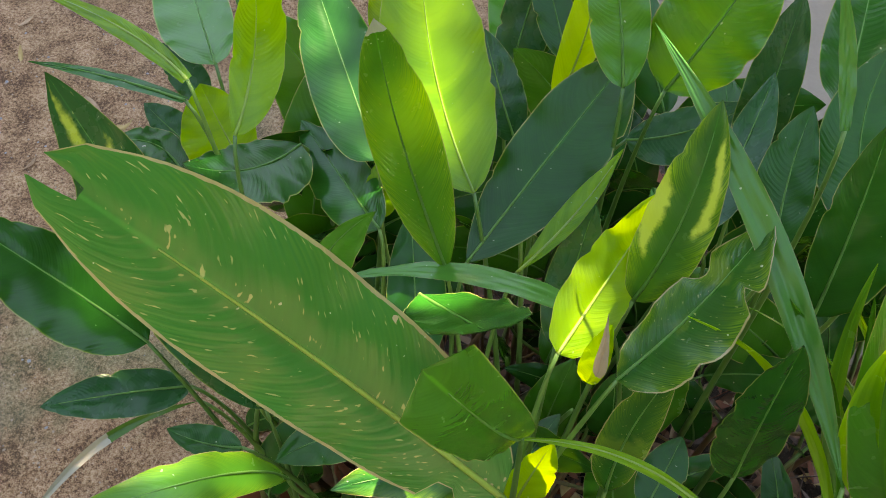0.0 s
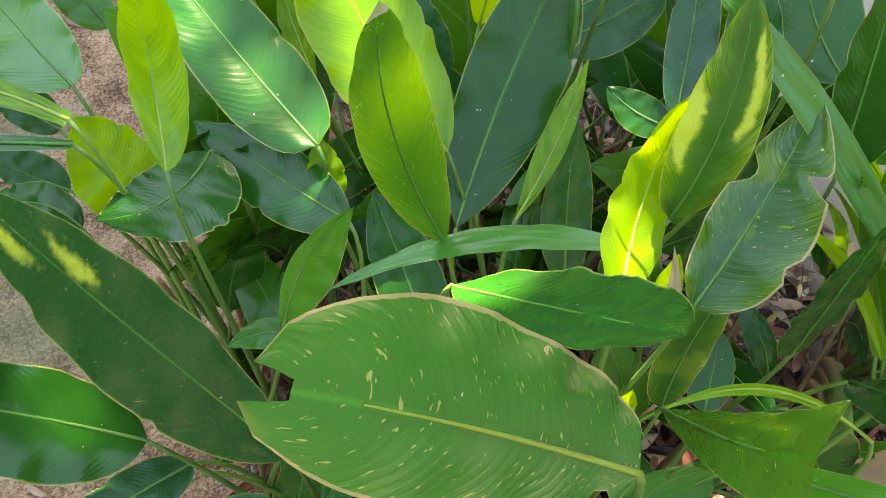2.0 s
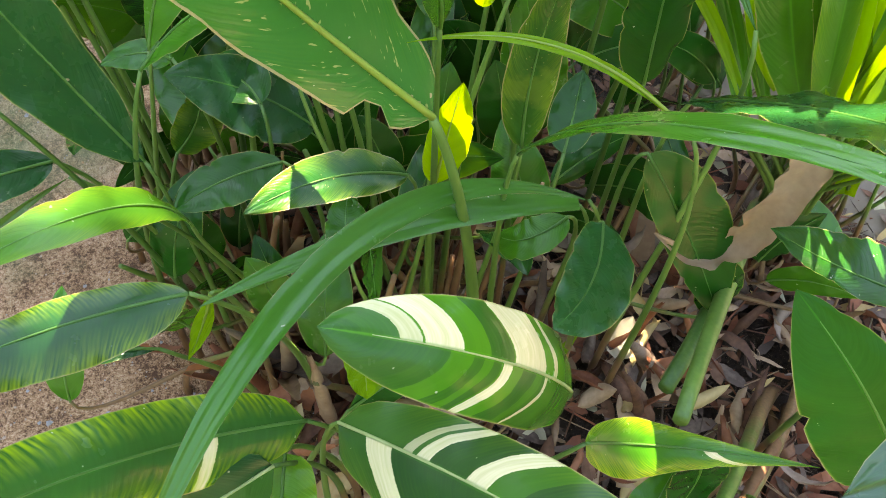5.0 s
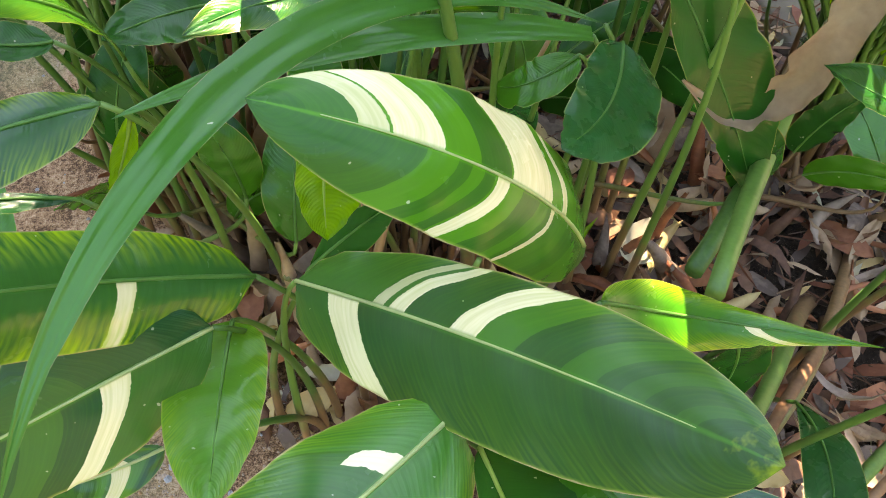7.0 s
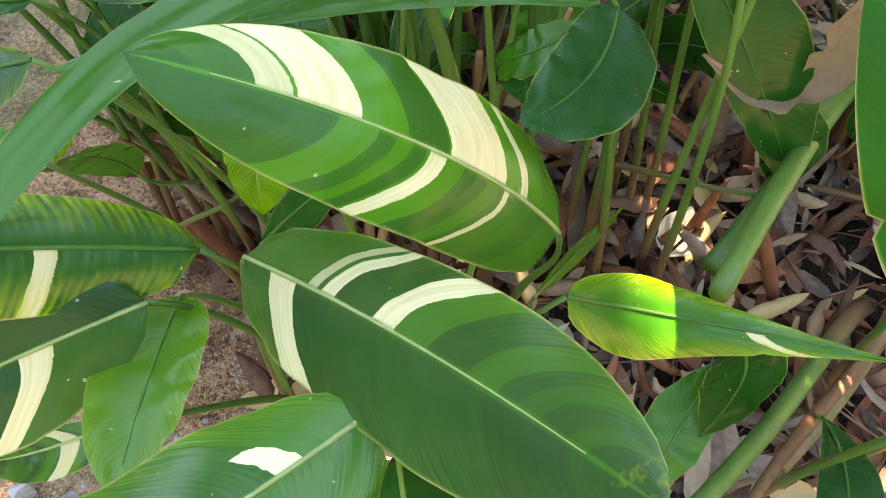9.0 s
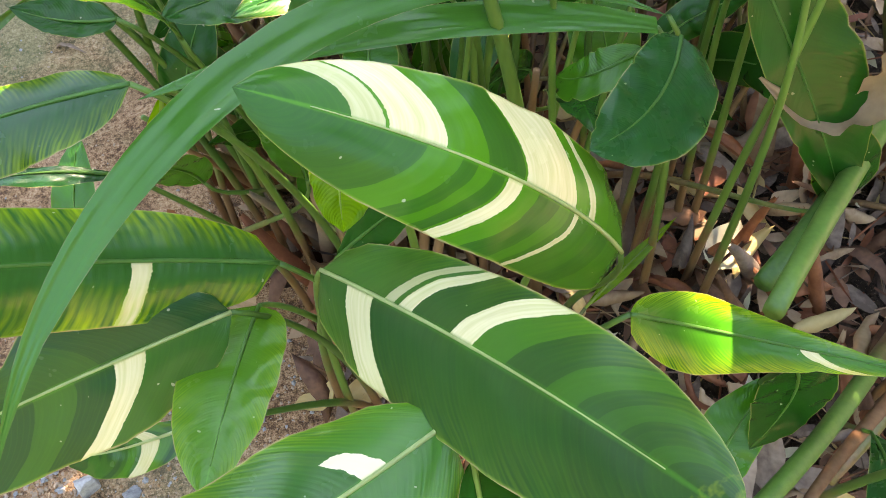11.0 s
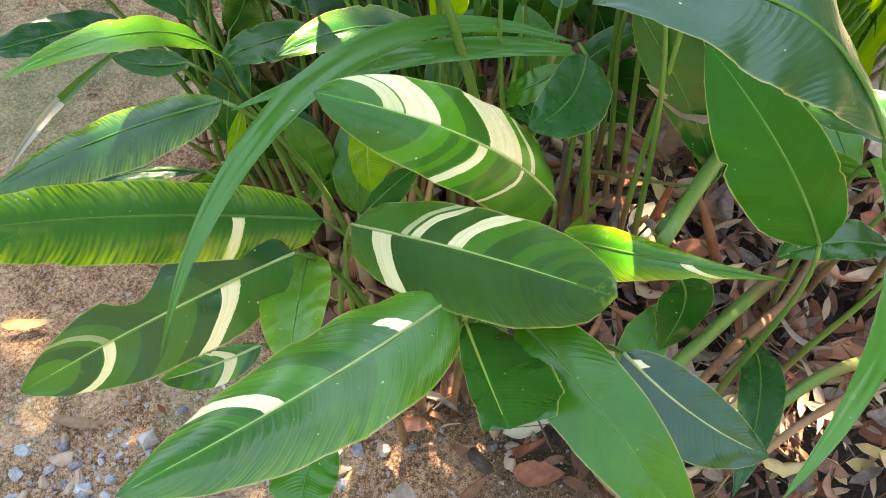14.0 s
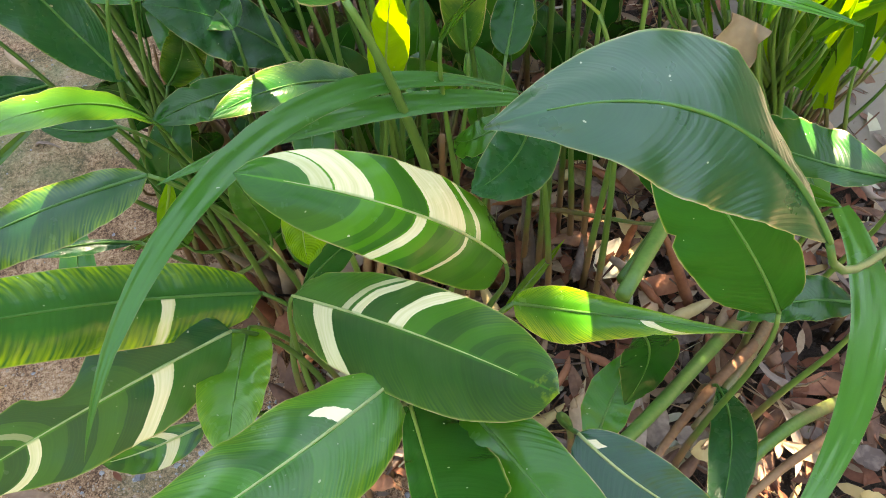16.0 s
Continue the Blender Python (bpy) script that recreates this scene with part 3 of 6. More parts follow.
def build_tree():
    """An unseen tree added to shade the bed, with gaps aimed at the sunlit places."""
    at = Vector((0.5, 5.2, 0.0))
    tree = thing("unseen_shade_tree", at, "tall leafy tree added out of view to shade the plant bed", "tree")
    bm = bmesh.new()
    trunk = [Vector((0, 0, 0)), Vector((0.03, -0.05, 2.4)), Vector((-0.1, -0.2, 4.4)), Vector((-0.4, -0.7, 6.0)), Vector((-0.8, -1.3, 7.0))]
    tube(bm, trunk, [0.19, 0.16, 0.13, 0.09, 0.04], 10)
    rng = random.Random(3)
    middle = Vector((0.0, 0.55, 0.5)) + SUN * (6.2 / SUN.z) - at
    gaps = [(Vector((x, y, z)) - SUN * ((z - 0.5) / SUN.z), r) for x, y, z, r in SUNLIT]

    def lets_sun_in(p, more):
        low = p + at - SUN * ((p.z - 0.5) / SUN.z)
        return any((low.x - g.x) ** 2 + (low.y - g.y) ** 2 < (r + more) ** 2 for g, r in gaps)

    tips = []
    for k in range(68):
        a = trunk[2 + k % 3]
        end = middle + Vector((rng.uniform(-1.6, 1.5), rng.uniform(-1.5, 1.1), rng.uniform(-0.4, 0.6)))
        if k % 4 == 3:
            end += Vector((-0.95, 0.75, 0.1))
        if k % 4 == 1:
            end += Vector((0.9, 0.3, 0.0))
        half = (a + end) / 2 + Vector((0, 0, 0.25))
        limb = [spine([a, half, end], s / 40) for s in range(41)]
        while len(limb) > 2 and any(lets_sun_in(p, 0.04) for p in limb):
            limb.pop()
        if len(limb) > 4:
            tube(bm, limb, [0.022 * (1 - 0.85 * s / len(limb)) for s in range(len(limb))], 6)
        tips += [half.lerp(end, t) for t in (0.45, 0.65, 0.8, 0.9, 1.0)]
    # further limbs added to shade the paving and soil behind
    back = random.Random(8)
    for k in range(26):
        a = trunk[2 + k % 3]
        over = Vector((0.75, 1.7, 0.0)) if k % 2 else Vector((-0.75, 1.55, 0.0))
        end = middle + over + Vector((back.uniform(-0.8, 0.7), back.uniform(-0.5, 0.7), back.uniform(-0.3, 0.5)))
        half = (a + end) / 2 + Vector((0, 0, 0.25))
        limb = [spine([a, half, end], s / 40) for s in range(41)]
        while len(limb) > 2 and any(lets_sun_in(p, 0.04) for p in limb):
            limb.pop()
        if len(limb) > 4:
            tube(bm, limb, [0.022 * (1 - 0.85 * s / len(limb)) for s in range(len(limb))], 6)
        tips += [half.lerp(end, t) for t in (0.65, 0.8, 0.9, 1.0)]
    part("trunk", mesh_of("trunk", bm, STALK_BROWN), tree)
    verts, faces = [], []
    for c in tips:
        for k in range(CROWN):
            p = c + Vector((rng.gauss(0, 0.25), rng.gauss(0, 0.25), rng.gauss(0, 0.12)))
            m = pose(*p, rng.gauss(0, 35), rng.gauss(0, 35), rng.uniform(0, 360))
            l, w = rng.uniform(0.05, 0.10), rng.uniform(0.015, 0.03)
            if lets_sun_in(p, 0.055):
                continue
            n = len(verts)
            verts += [tuple(m @ Vector(q)) for q in ((-l, 0, 0), (0, -w, 0.01), (l, 0, -0.01), (0, w, 0.01))]
            faces.append((n, n + 1, n + 2, n + 3))
    me = bpy.data.meshes.new("crown")
    me.from_pydata(verts, [], faces)
    me.materials.append(CROWN_LEAF)
    part("crown", me, tree)


CROWN = 230
CROWN_LEAF = plain_material("crown leaf", (0.04, 0.12, 0.02), (0.09, 0.22, 0.03), 0.5, 6, 0.2, thin=0.3)
build_tree()


def stem(plant, points, radii, material=STALK, name="stalk", label="", flat=1.0):
    """A bare stalk of a plant through the given points, in the world."""
    origin = Vector(plant.location)
    pts = [Vector(p) - origin for p in points]
    line = [spine(pts, k / 16) for k in range(17)]
    bm = bmesh.new()
    tube(bm, line, [radii[0] + (radii[1] - radii[0]) * k / 16 for k in range(17)], 9)
    return part(name, mesh_of(name, bm, material), plant, label)


# ---- plants ----
plant = thing("banded_plant", (-0.06, 0.33, 0.0), "clump of cream and green banded leaves over leaf litter", "plant", "plants of the bed")
leaf(plant, (0.171, 0.203, 0.610), (0.041, 0.184, 0.799), (-0.079, 0.198, 0.860), (0.361, 0.851, 0.380), 0.052, 0.047, "banded one", (0.34, 0.30, 3.0, 0.66), rib=RIB_PALE, fold=0.12, droop=0.40, root=(0.160, 0.360, 0.000), seed=1)
leaf(plant, (-0.075, 0.214, 0.600), (0.061, 0.065, 0.740), (0.154, -0.062, 0.860), (-0.542, -0.769, -0.340), 0.050, 0.062, "banded two", (0.40, 0.42, 3.0, 0.66), rib=RIB_PALE, fold=0.05, droop=0.22, root=(-0.107, 0.226, 0.000), seed=2)
leaf(plant, (-0.107, 0.216, 0.615), (-0.258, 0.154, 0.754), (-0.344, 0.082, 0.870), (-0.012, 0.891, 0.454), 0.047, 0.040, "banded three", (0.30, 0.36, 2.4, 0.85), ext=0.35, fold=0.05, droop=0.45, wave=0.004, notches=((0.72, 1, 0.1, 0.02), (0.66, -1, 0.1, 0.023)), root=(-0.024, 0.295, 0.000), seed=3)
leaf(plant, (-0.144, 0.174, 0.617), (-0.274, 0.107, 0.643), (-0.453, 0.050, 0.603), (-0.253, 0.540, 0.802), 0.065, 0.050, "banded four", (0.40, 0.50, 2.3, 0.80), rib=RIB_PALE, notches=((0.52, 1, 0.45, 0.10),), root=(-0.083, 0.261, 0.000), seed=4)
leaf(plant, (-0.135, 0.204, 0.563), (-0.145, 0.112, 0.604), (-0.155, 0.029, 0.620), (-0.994, 0.113, 0.010), 0.035, 0.043, "fresh", (0.40, 0.45, 2.4, 0.75), root=(-0.064, 0.291, 0.000), seed=5)
leaf(plant, (0.025, 0.049, 0.684), (-0.139, -0.069, 0.751), (-0.271, -0.145, 0.792), (-0.543, 0.839, 0.017), 0.058, 0.053, "banded six", (0.34, 0.42, 2.2, 0.85), rib=RIB_PALE, fold=0.1, droop=0.35, root=(0.038, 0.212, 0.000), seed=6)
leaf(plant, (0.039, 0.026, 0.672), (0.047, -0.060, 0.733), (0.054, -0.135, 0.793), (-0.997, -0.045, 0.066), 0.059, 0.020, "dark", (0.75, 0.55, 12.0, 0.25), rib=RIB_YELLOW, split=0.0, notches=((0.98, -1, 0.25, 0.20),), root=(-0.026, 0.182, 0.000), seed=7)
leaf(plant, (0.089, 0.008, 0.702), (0.137, -0.094, 0.731), (0.187, -0.175, 0.693), (-0.778, -0.394, -0.489), 0.042, 0.044, "mid", "leaf", ext=0.3, root=(0.120, 0.200, 0.000), seed=8)
leaf(plant, (0.190, -0.033, 0.678), (0.253, -0.095, 0.640), (0.329, -0.134, 0.597), (-0.669, -0.679, -0.302), 0.033, 0.046, "banded nine", "leaf", rib=RIB_PALE, root=(0.270, 0.140, 0.000), seed=9)
leaf(plant, (0.166, 0.140, 0.628), (0.262, 0.146, 0.556), (0.452, 0.100, 0.517), (-0.266, -0.894, -0.361), 0.025, 0.034, "banded ten", "taper", fold=0.25, droop=0.5, notches=((0.78, -1, 0.09, 0.027), (0.65, 1, 0.11, 0.033)), root=(0.026, 0.180, 0.000), seed=10)
leaf(plant, (-0.214, 0.131, 0.478), (-0.277, 0.119, 0.464), (-0.360, 0.127, 0.423), (-0.230, 0.799, 0.555), 0.028, 0.017, "banded five", "leaf", rib=RIB_PALE, notches=((0.41, 1, 0.11, 0.023), (0.64, 1, 0.15, 0.026), (0.49, 1, 0.15, 0.017)), root=(-0.081, 0.262, 0.000), seed=11)
leaf(plant, (-0.118, -0.038, 0.575), (-0.148, -0.069, 0.568), (-0.151, -0.136, 0.549), (-0.938, 0.254, 0.235), 0.034, 0.040, "mid", "leaf", notches=((0.64, 1, 0.14, 0.021), (0.69, -1, 0.08, 0.024), (0.54, 1, 0.15, 0.027)), root=(-0.065, 0.145, 0.000), seed=12)
leaf(plant, (-0.031, 0.266, 0.748), (-0.041, 0.229, 0.717), (-0.044, 0.205, 0.675), (-0.943, -0.157, 0.293), 0.036, 0.022, "pale", "leaf", rib=RIB_YELLOW, notches=((0.6, 1, 0.06, 0.024),), root=(-0.000, 0.344, 0.000), seed=13)
leaf(plant, (-0.063, 0.227, 0.594), (-0.023, 0.229, 0.642), (0.019, 0.226, 0.689), (0.503, -0.746, -0.435), 0.015, 0.019, "dark", "narrow", notches=((0.78, -1, 0.12, 0.022),), root=(-0.146, 0.299, 0.000), seed=14)
leaf(plant, (0.192, 0.334, 0.214), (0.257, 0.397, 0.199), (0.328, 0.451, 0.221), (0.646, -0.735, -0.206), 0.010, 0.010, "pale", "narrow", rib=RIB_YELLOW, notches=((0.84, -1, 0.08, 0.016), (0.49, 1, 0.12, 0.015), (0.89, 1, 0.08, 0.017)), root=(0.047, 0.276, 0.000), seed=15)
plant = thing("broadleaf_plant", (0.12, 0.6, 0.0), "dense clump of upright broad green leaves with old scars", "plant", "plants of the bed")
leaf(plant, (-0.025, 0.770, 0.860), (-0.100, 0.892, 0.970), (-0.126, 0.963, 1.077), (0.873, 0.488, -0.027), 0.066, 0.073, "pale", (0.5, 0.65, 2.6, 0.75), rib=RIB_YELLOW, notches=((0.42, 1, 0.09, 0.028),), root=(0.084, 0.674, 0.000), seed=16)
leaf(plant, (-0.046, 0.689, 0.806), (-0.106, 0.699, 1.011), (-0.125, 0.655, 1.195), (0.940, 0.265, 0.215), 0.035, 0.042, "withered tip", (0.45, 0.75, 2.2, 0.80), notches=((0.83, 1, 0.12, 0.031), (0.79, 1, 0.07, 0.033)), root=(0.038, 0.640, 0.000), seed=17)
leaf(plant, (-0.023, 0.721, 0.782), (0.060, 0.839, 0.863), (0.140, 0.912, 0.984), (0.851, -0.461, -0.250), 0.052, 0.063, "dark", (0.58, 0.85, 2.4, 0.70), notches=((0.33, -1, 0.07, 0.024), (0.34, 1, 0.14, 0.014), (0.73, 1, 0.12, 0.034)), root=(0.006, 0.614, 0.000), seed=18)
leaf(plant, (0.020, 0.931, 0.799), (-0.007, 0.962, 0.849), (-0.042, 1.012, 0.922), (0.910, 0.343, 0.234), 0.033, 0.033, "blue", "leaf", notches=((0.55, 1, 0.09, 0.03), (0.65, -1, 0.08, 0.027), (0.46, -1, 0.13, 0.029)), root=(0.098, 0.781, 0.000), seed=19)
leaf(plant, (0.088, 0.543, 0.878), (0.134, 0.625, 0.915), (0.174, 0.666, 1.022), (0.885, -0.083, -0.459), 0.041, 0.039, "painted lit", (0.40, 0.45, 2.0, 0.9), rib=RIB_YELLOW, notches=((0.71, -1, 0.11, 0.033), (0.5, -1, 0.05, 0.02), (0.54, -1, 0.1, 0.02)), root=(0.073, 0.470, 0.000), seed=20)
leaf(plant, (0.164, 0.613, 0.896), (0.189, 0.633, 1.043), (0.193, 0.668, 1.142), (0.858, -0.513, 0.016), 0.035, 0.032, "blotched", "leaf", notches=((0.54, -1, 0.13, 0.016), (0.77, -1, 0.13, 0.035)), root=(0.114, 0.572, 0.000), seed=21)
leaf(plant, (0.149, 0.514, 0.890), (0.215, 0.564, 0.969), (0.264, 0.613, 1.054), (0.423, -0.876, 0.233), 0.040, 0.059, "scarred dark", "leaf", notches=((0.62, -1, 0.45, 0.08), (0.70, 1, 0.5, 0.04), (0.35, 1, 0.12, 0.05)), wave=0.002, root=(0.067, 0.528, 0.000), seed=22)
leaf(plant, (0.044, 0.377, 0.876), (-0.134, 0.362, 1.132), (-0.245, 0.327, 1.331), (0.467, 0.796, 0.385), 0.050, 0.068, "scarred", (0.42, 0.40, 3.0, 0.60), rib=RIB_YELLOW, thick=0.006, notches=((0.13, -1, 0.5, 0.045), (0.02, -1, 0.3, 0.05)), label="large scarred green leaf with a brown rim", split=0.06, root=(0.144, 0.430, 0.000), seed=23)
leaf(plant, (-0.067, 0.598, 0.875), (-0.015, 0.500, 0.985), (0.008, 0.384, 1.148), (0.930, 0.360, 0.030), 0.052, 0.050, "dark", (0.45, 0.9, 2.6, 0.70), droop=0.20, root=(-0.003, 0.687, 0.000), seed=24)
leaf(plant, (0.052, 0.402, 0.959), (0.023, 0.318, 1.122), (-0.027, 0.264, 1.284), (0.653, 0.691, -0.311), 0.025, 0.025, "mid", (0.90, 0.8, 8.0, 0.3), fold=0.25, root=(0.089, 0.531, 0.000), seed=25)
leaf(plant, (-0.070, 0.624, 0.675), (-0.088, 0.716, 0.737), (-0.106, 0.788, 0.788), (0.972, 0.061, 0.227), 0.037, 0.040, "dark", "leaf", notches=((0.62, -1, 0.09, 0.016), (0.37, -1, 0.11, 0.029)), root=(0.056, 0.538, 0.000), seed=26)
leaf(plant, (0.104, 0.665, 0.703), (0.111, 0.719, 0.780), (0.125, 0.772, 0.868), (0.994, -0.075, -0.078), 0.032, 0.032, "blue", "leaf", notches=((0.52, 1, 0.07, 0.014),), root=(0.098, 0.592, 0.000), seed=27)
leaf(plant, (0.041, 0.706, 0.796), (0.102, 0.764, 0.853), (0.148, 0.822, 0.917), (0.781, -0.618, -0.092), 0.019, 0.013, "pale", "narrow", rib=RIB_YELLOW, notches=((0.85, -1, 0.14, 0.03), (0.9, 1, 0.16, 0.025)), root=(0.020, 0.596, 0.000), seed=28)
leaf(plant, (-0.035, 0.437, 0.540), (-0.036, 0.470, 0.557), (-0.026, 0.515, 0.582), (0.994, -0.105, -0.017), 0.026, 0.031, "mid", "leaf", notches=((0.59, -1, 0.14, 0.022), (0.84, 1, 0.14, 0.031)), root=(0.065, 0.462, 0.000), seed=29)
leaf(plant, (0.186, 0.509, 0.634), (0.191, 0.528, 0.772), (0.214, 0.542, 0.884), (0.972, -0.220, -0.081), 0.030, 0.028, "scarred dark", "leaf", notches=((0.73, -1, 0.07, 0.03),), root=(0.130, 0.491, 0.000), seed=30)
leaf(plant, (0.233, 0.490, 0.637), (0.250, 0.525, 0.664), (0.267, 0.565, 0.697), (0.904, -0.427, 0.032), 0.029, 0.027, "dark", "leaf", notches=((0.51, 1, 0.12, 0.033), (0.38, 1, 0.08, 0.024)), root=(0.178, 0.456, 0.000), seed=31)
leaf(plant, (-0.149, 0.815, 0.735), (-0.153, 0.838, 0.774), (-0.153, 0.865, 0.805), (0.998, 0.053, 0.018), 0.022, 0.023, "pale", "leaf", rib=RIB_YELLOW, notches=((0.7, 1, 0.14, 0.03), (0.71, -1, 0.16, 0.031), (0.43, 1, 0.12, 0.025)), root=(-0.025, 0.711, 0.000), seed=32)
leaf(plant, (0.072, 0.470, 0.638), (0.083, 0.475, 0.713), (0.098, 0.482, 0.795), (0.985, -0.057, -0.160), 0.023, 0.028, "painted lit", "leaf", rib=RIB_YELLOW, notches=((0.65, 1, 0.12, 0.03), (0.81, -1, 0.09, 0.017), (0.67, -1, 0.08, 0.025)), root=(0.026, 0.488, 0.000), seed=33)
leaf(plant, (0.124, 0.530, 0.850), (0.128, 0.536, 0.885), (0.134, 0.548, 0.940), (0.930, -0.330, 0.100), 0.016, 0.014, "painted lit", "leaf", label="pale green bract at the stem", fold=0.5, droop=0.0, rib=None, seed=142, name="bract")
leaf(plant, (0.130, 0.526, 0.872), (0.131, 0.534, 0.905), (0.128, 0.552, 0.950), (0.900, -0.380, 0.150), 0.005, 0.009, "dry", (0.30, 0.60, 1.1, 1.0), label="withered pinkish tan bract at the stem", fold=0.7, droop=0.0, rib=None, seed=143, name="bract")
plant = thing("broadleaf_plant", (-0.28, 0.84, 0.0), "clump of broad glossy green leaves beside bare soil", "plant", "plants of the bed")
leaf(plant, (-0.422, 0.990, 0.819), (-0.500, 1.140, 0.809), (-0.556, 1.248, 0.832), (0.888, 0.456, 0.056), 0.066, 0.048, "mid", "leaf", ext=0.15, notches=((0.65, -1, 0.08, 0.026), (0.91, 1, 0.08, 0.015), (0.88, -1, 0.06, 0.019)), root=(-0.310, 0.874, 0.000), seed=34)
leaf(plant, (-0.407, 0.859, 0.905), (-0.513, 0.955, 0.881), (-0.635, 1.025, 0.868), (0.528, 0.791, 0.308), 0.015, 0.014, "pale", "strap", ext=0.3, rib=RIB_YELLOW, root=(-0.340, 0.842, 0.000), seed=35)
leaf(plant, (-0.413, 0.852, 0.875), (-0.512, 0.887, 0.862), (-0.620, 0.924, 0.839), (0.326, 0.945, 0.019), 0.012, 0.011, "dark", "strap", ext=0.3, root=(-0.303, 0.814, 0.000), seed=36)
leaf(plant, (-0.316, 0.761, 0.917), (-0.314, 0.865, 0.965), (-0.311, 0.893, 1.067), (0.739, 0.496, -0.457), 0.030, 0.042, "pale", (0.5, 0.7, 2.4, 0.75), rib=RIB_YELLOW, notches=((0.86, 1, 0.16, 0.014), (0.45, -1, 0.15, 0.013), (0.75, 1, 0.12, 0.027)), root=(-0.267, 0.760, 0.000), seed=37)
leaf(plant, (-0.354, 0.863, 0.746), (-0.386, 0.887, 0.796), (-0.416, 0.911, 0.852), (0.655, 0.754, 0.041), 0.062, 0.044, "pale", "leaf", rib=RIB_YELLOW, fold=0.0, droop=0.0, notches=((0.68, 1, 0.11, 0.033),), root=(-0.318, 0.814, 0.000), seed=38)
leaf(plant, (-0.281, 0.901, 0.769), (-0.349, 0.819, 0.788), (-0.406, 0.787, 0.825), (-0.658, 0.751, 0.059), 0.067, 0.046, "dark", "leaf", notches=((0.46, -1, 0.08, 0.027), (0.45, 1, 0.07, 0.023), (0.36, -1, 0.08, 0.02)), root=(-0.231, 0.914, 0.000), seed=39)
leaf(plant, (-0.158, 0.841, 0.820), (-0.224, 0.971, 0.844), (-0.297, 1.106, 0.897), (0.888, 0.398, 0.231), 0.057, 0.056, "dark", (0.35, 0.45, 2.4, 0.8), ext=0.1, notches=((0.4, 1, 0.08, 0.021), (0.7, -1, 0.09, 0.027)), root=(-0.182, 0.834, 0.000), seed=40)
leaf(plant, (-0.224, 0.546, 0.794), (-0.172, 0.558, 0.843), (-0.105, 0.522, 0.901), (-0.224, -0.974, 0.038), 0.020, 0.023, "mid", "narrow", droop=0.5, notches=((0.91, -1, 0.08, 0.014), (0.51, -1, 0.11, 0.019), (0.76, 1, 0.12, 0.035)), root=(-0.327, 0.614, 0.000), seed=41)
leaf(plant, (-0.214, 0.674, 0.674), (-0.251, 0.699, 0.664), (-0.304, 0.695, 0.654), (0.068, 0.830, 0.554), 0.021, 0.017, "mid", "leaf", notches=((0.87, -1, 0.1, 0.023), (0.3, 1, 0.08, 0.033), (0.31, -1, 0.15, 0.029)), root=(-0.177, 0.710, 0.000), seed=42)
leaf(plant, (-0.238, 0.679, 0.687), (-0.204, 0.710, 0.770), (-0.139, 0.720, 0.861), (0.758, -0.581, -0.298), 0.016, 0.038, "mid", "narrow", notches=((0.66, -1, 0.08, 0.034), (0.63, -1, 0.11, 0.015)), root=(-0.324, 0.716, 0.000), seed=43)
leaf(plant, (-0.141, 0.753, 0.786), (-0.216, 0.862, 0.758), (-0.296, 0.966, 0.753), (0.683, 0.568, 0.459), 0.046, 0.040, "dark", "leaf", notches=((0.68, 1, 0.11, 0.021), (0.44, -1, 0.11, 0.015), (0.9, 1, 0.14, 0.032)), root=(-0.165, 0.704, 0.000), seed=44)
leaf(plant, (-0.447, 0.861, 0.714), (-0.493, 0.887, 0.745), (-0.547, 0.874, 0.755), (0.097, 0.993, -0.061), 0.035, 0.033, "dark", "leaf", notches=((0.46, -1, 0.15, 0.029), (0.63, 1, 0.12, 0.023), (0.7, 1, 0.16, 0.024)), root=(-0.322, 0.837, 0.000), seed=45)
leaf(plant, (-0.472, 1.043, 0.691), (-0.513, 1.065, 0.723), (-0.548, 1.090, 0.759), (0.697, 0.634, 0.334), 0.024, 0.033, "blue", "leaf", notches=((0.59, -1, 0.14, 0.033),), root=(-0.367, 0.921, 0.000), seed=46)
leaf(plant, (-0.480, 0.991, 0.626), (-0.528, 1.009, 0.654), (-0.571, 1.028, 0.685), (0.557, 0.734, 0.388), 0.024, 0.033, "blue", "leaf", notches=((0.81, 1, 0.1, 0.019), (0.78, -1, 0.06, 0.024), (0.34, -1, 0.09, 0.017)), root=(-0.303, 0.897, 0.000), seed=47)
leaf(plant, (-0.388, 1.157, 0.748), (-0.421, 1.191, 0.792), (-0.456, 1.221, 0.837), (0.829, 0.469, 0.304), 0.032, 0.032, "mid", "leaf", notches=((0.5, 1, 0.08, 0.03), (0.61, 1, 0.06, 0.02), (0.75, -1, 0.06, 0.02)), root=(-0.309, 1.000, 0.000), seed=48)
leaf(plant, (-0.118, 0.632, 0.623), (-0.160, 0.689, 0.622), (-0.217, 0.687, 0.599), (0.442, 0.879, 0.179), 0.037, 0.037, "dark", "leaf", notches=((0.75, -1, 0.14, 0.013), (0.8, 1, 0.16, 0.025)), root=(-0.153, 0.640, 0.000), seed=49)
plant = thing("broadleaf_plant", (-0.2, 0.58, 0.0), "low clump of dark green leaves at the bed edge", "plant", "plants of the bed")
leaf(plant, (-0.197, 0.315, 0.734), (-0.334, 0.317, 0.699), (-0.486, 0.302, 0.650), (-0.110, 0.965, 0.237), 0.046, 0.030, "rim", "leaf", ext=0.1, fold=0.1, droop=0.3, notches=((0.72, 1, 0.1, 0.031),), root=(-0.104, 0.444, 0.000), seed=50)
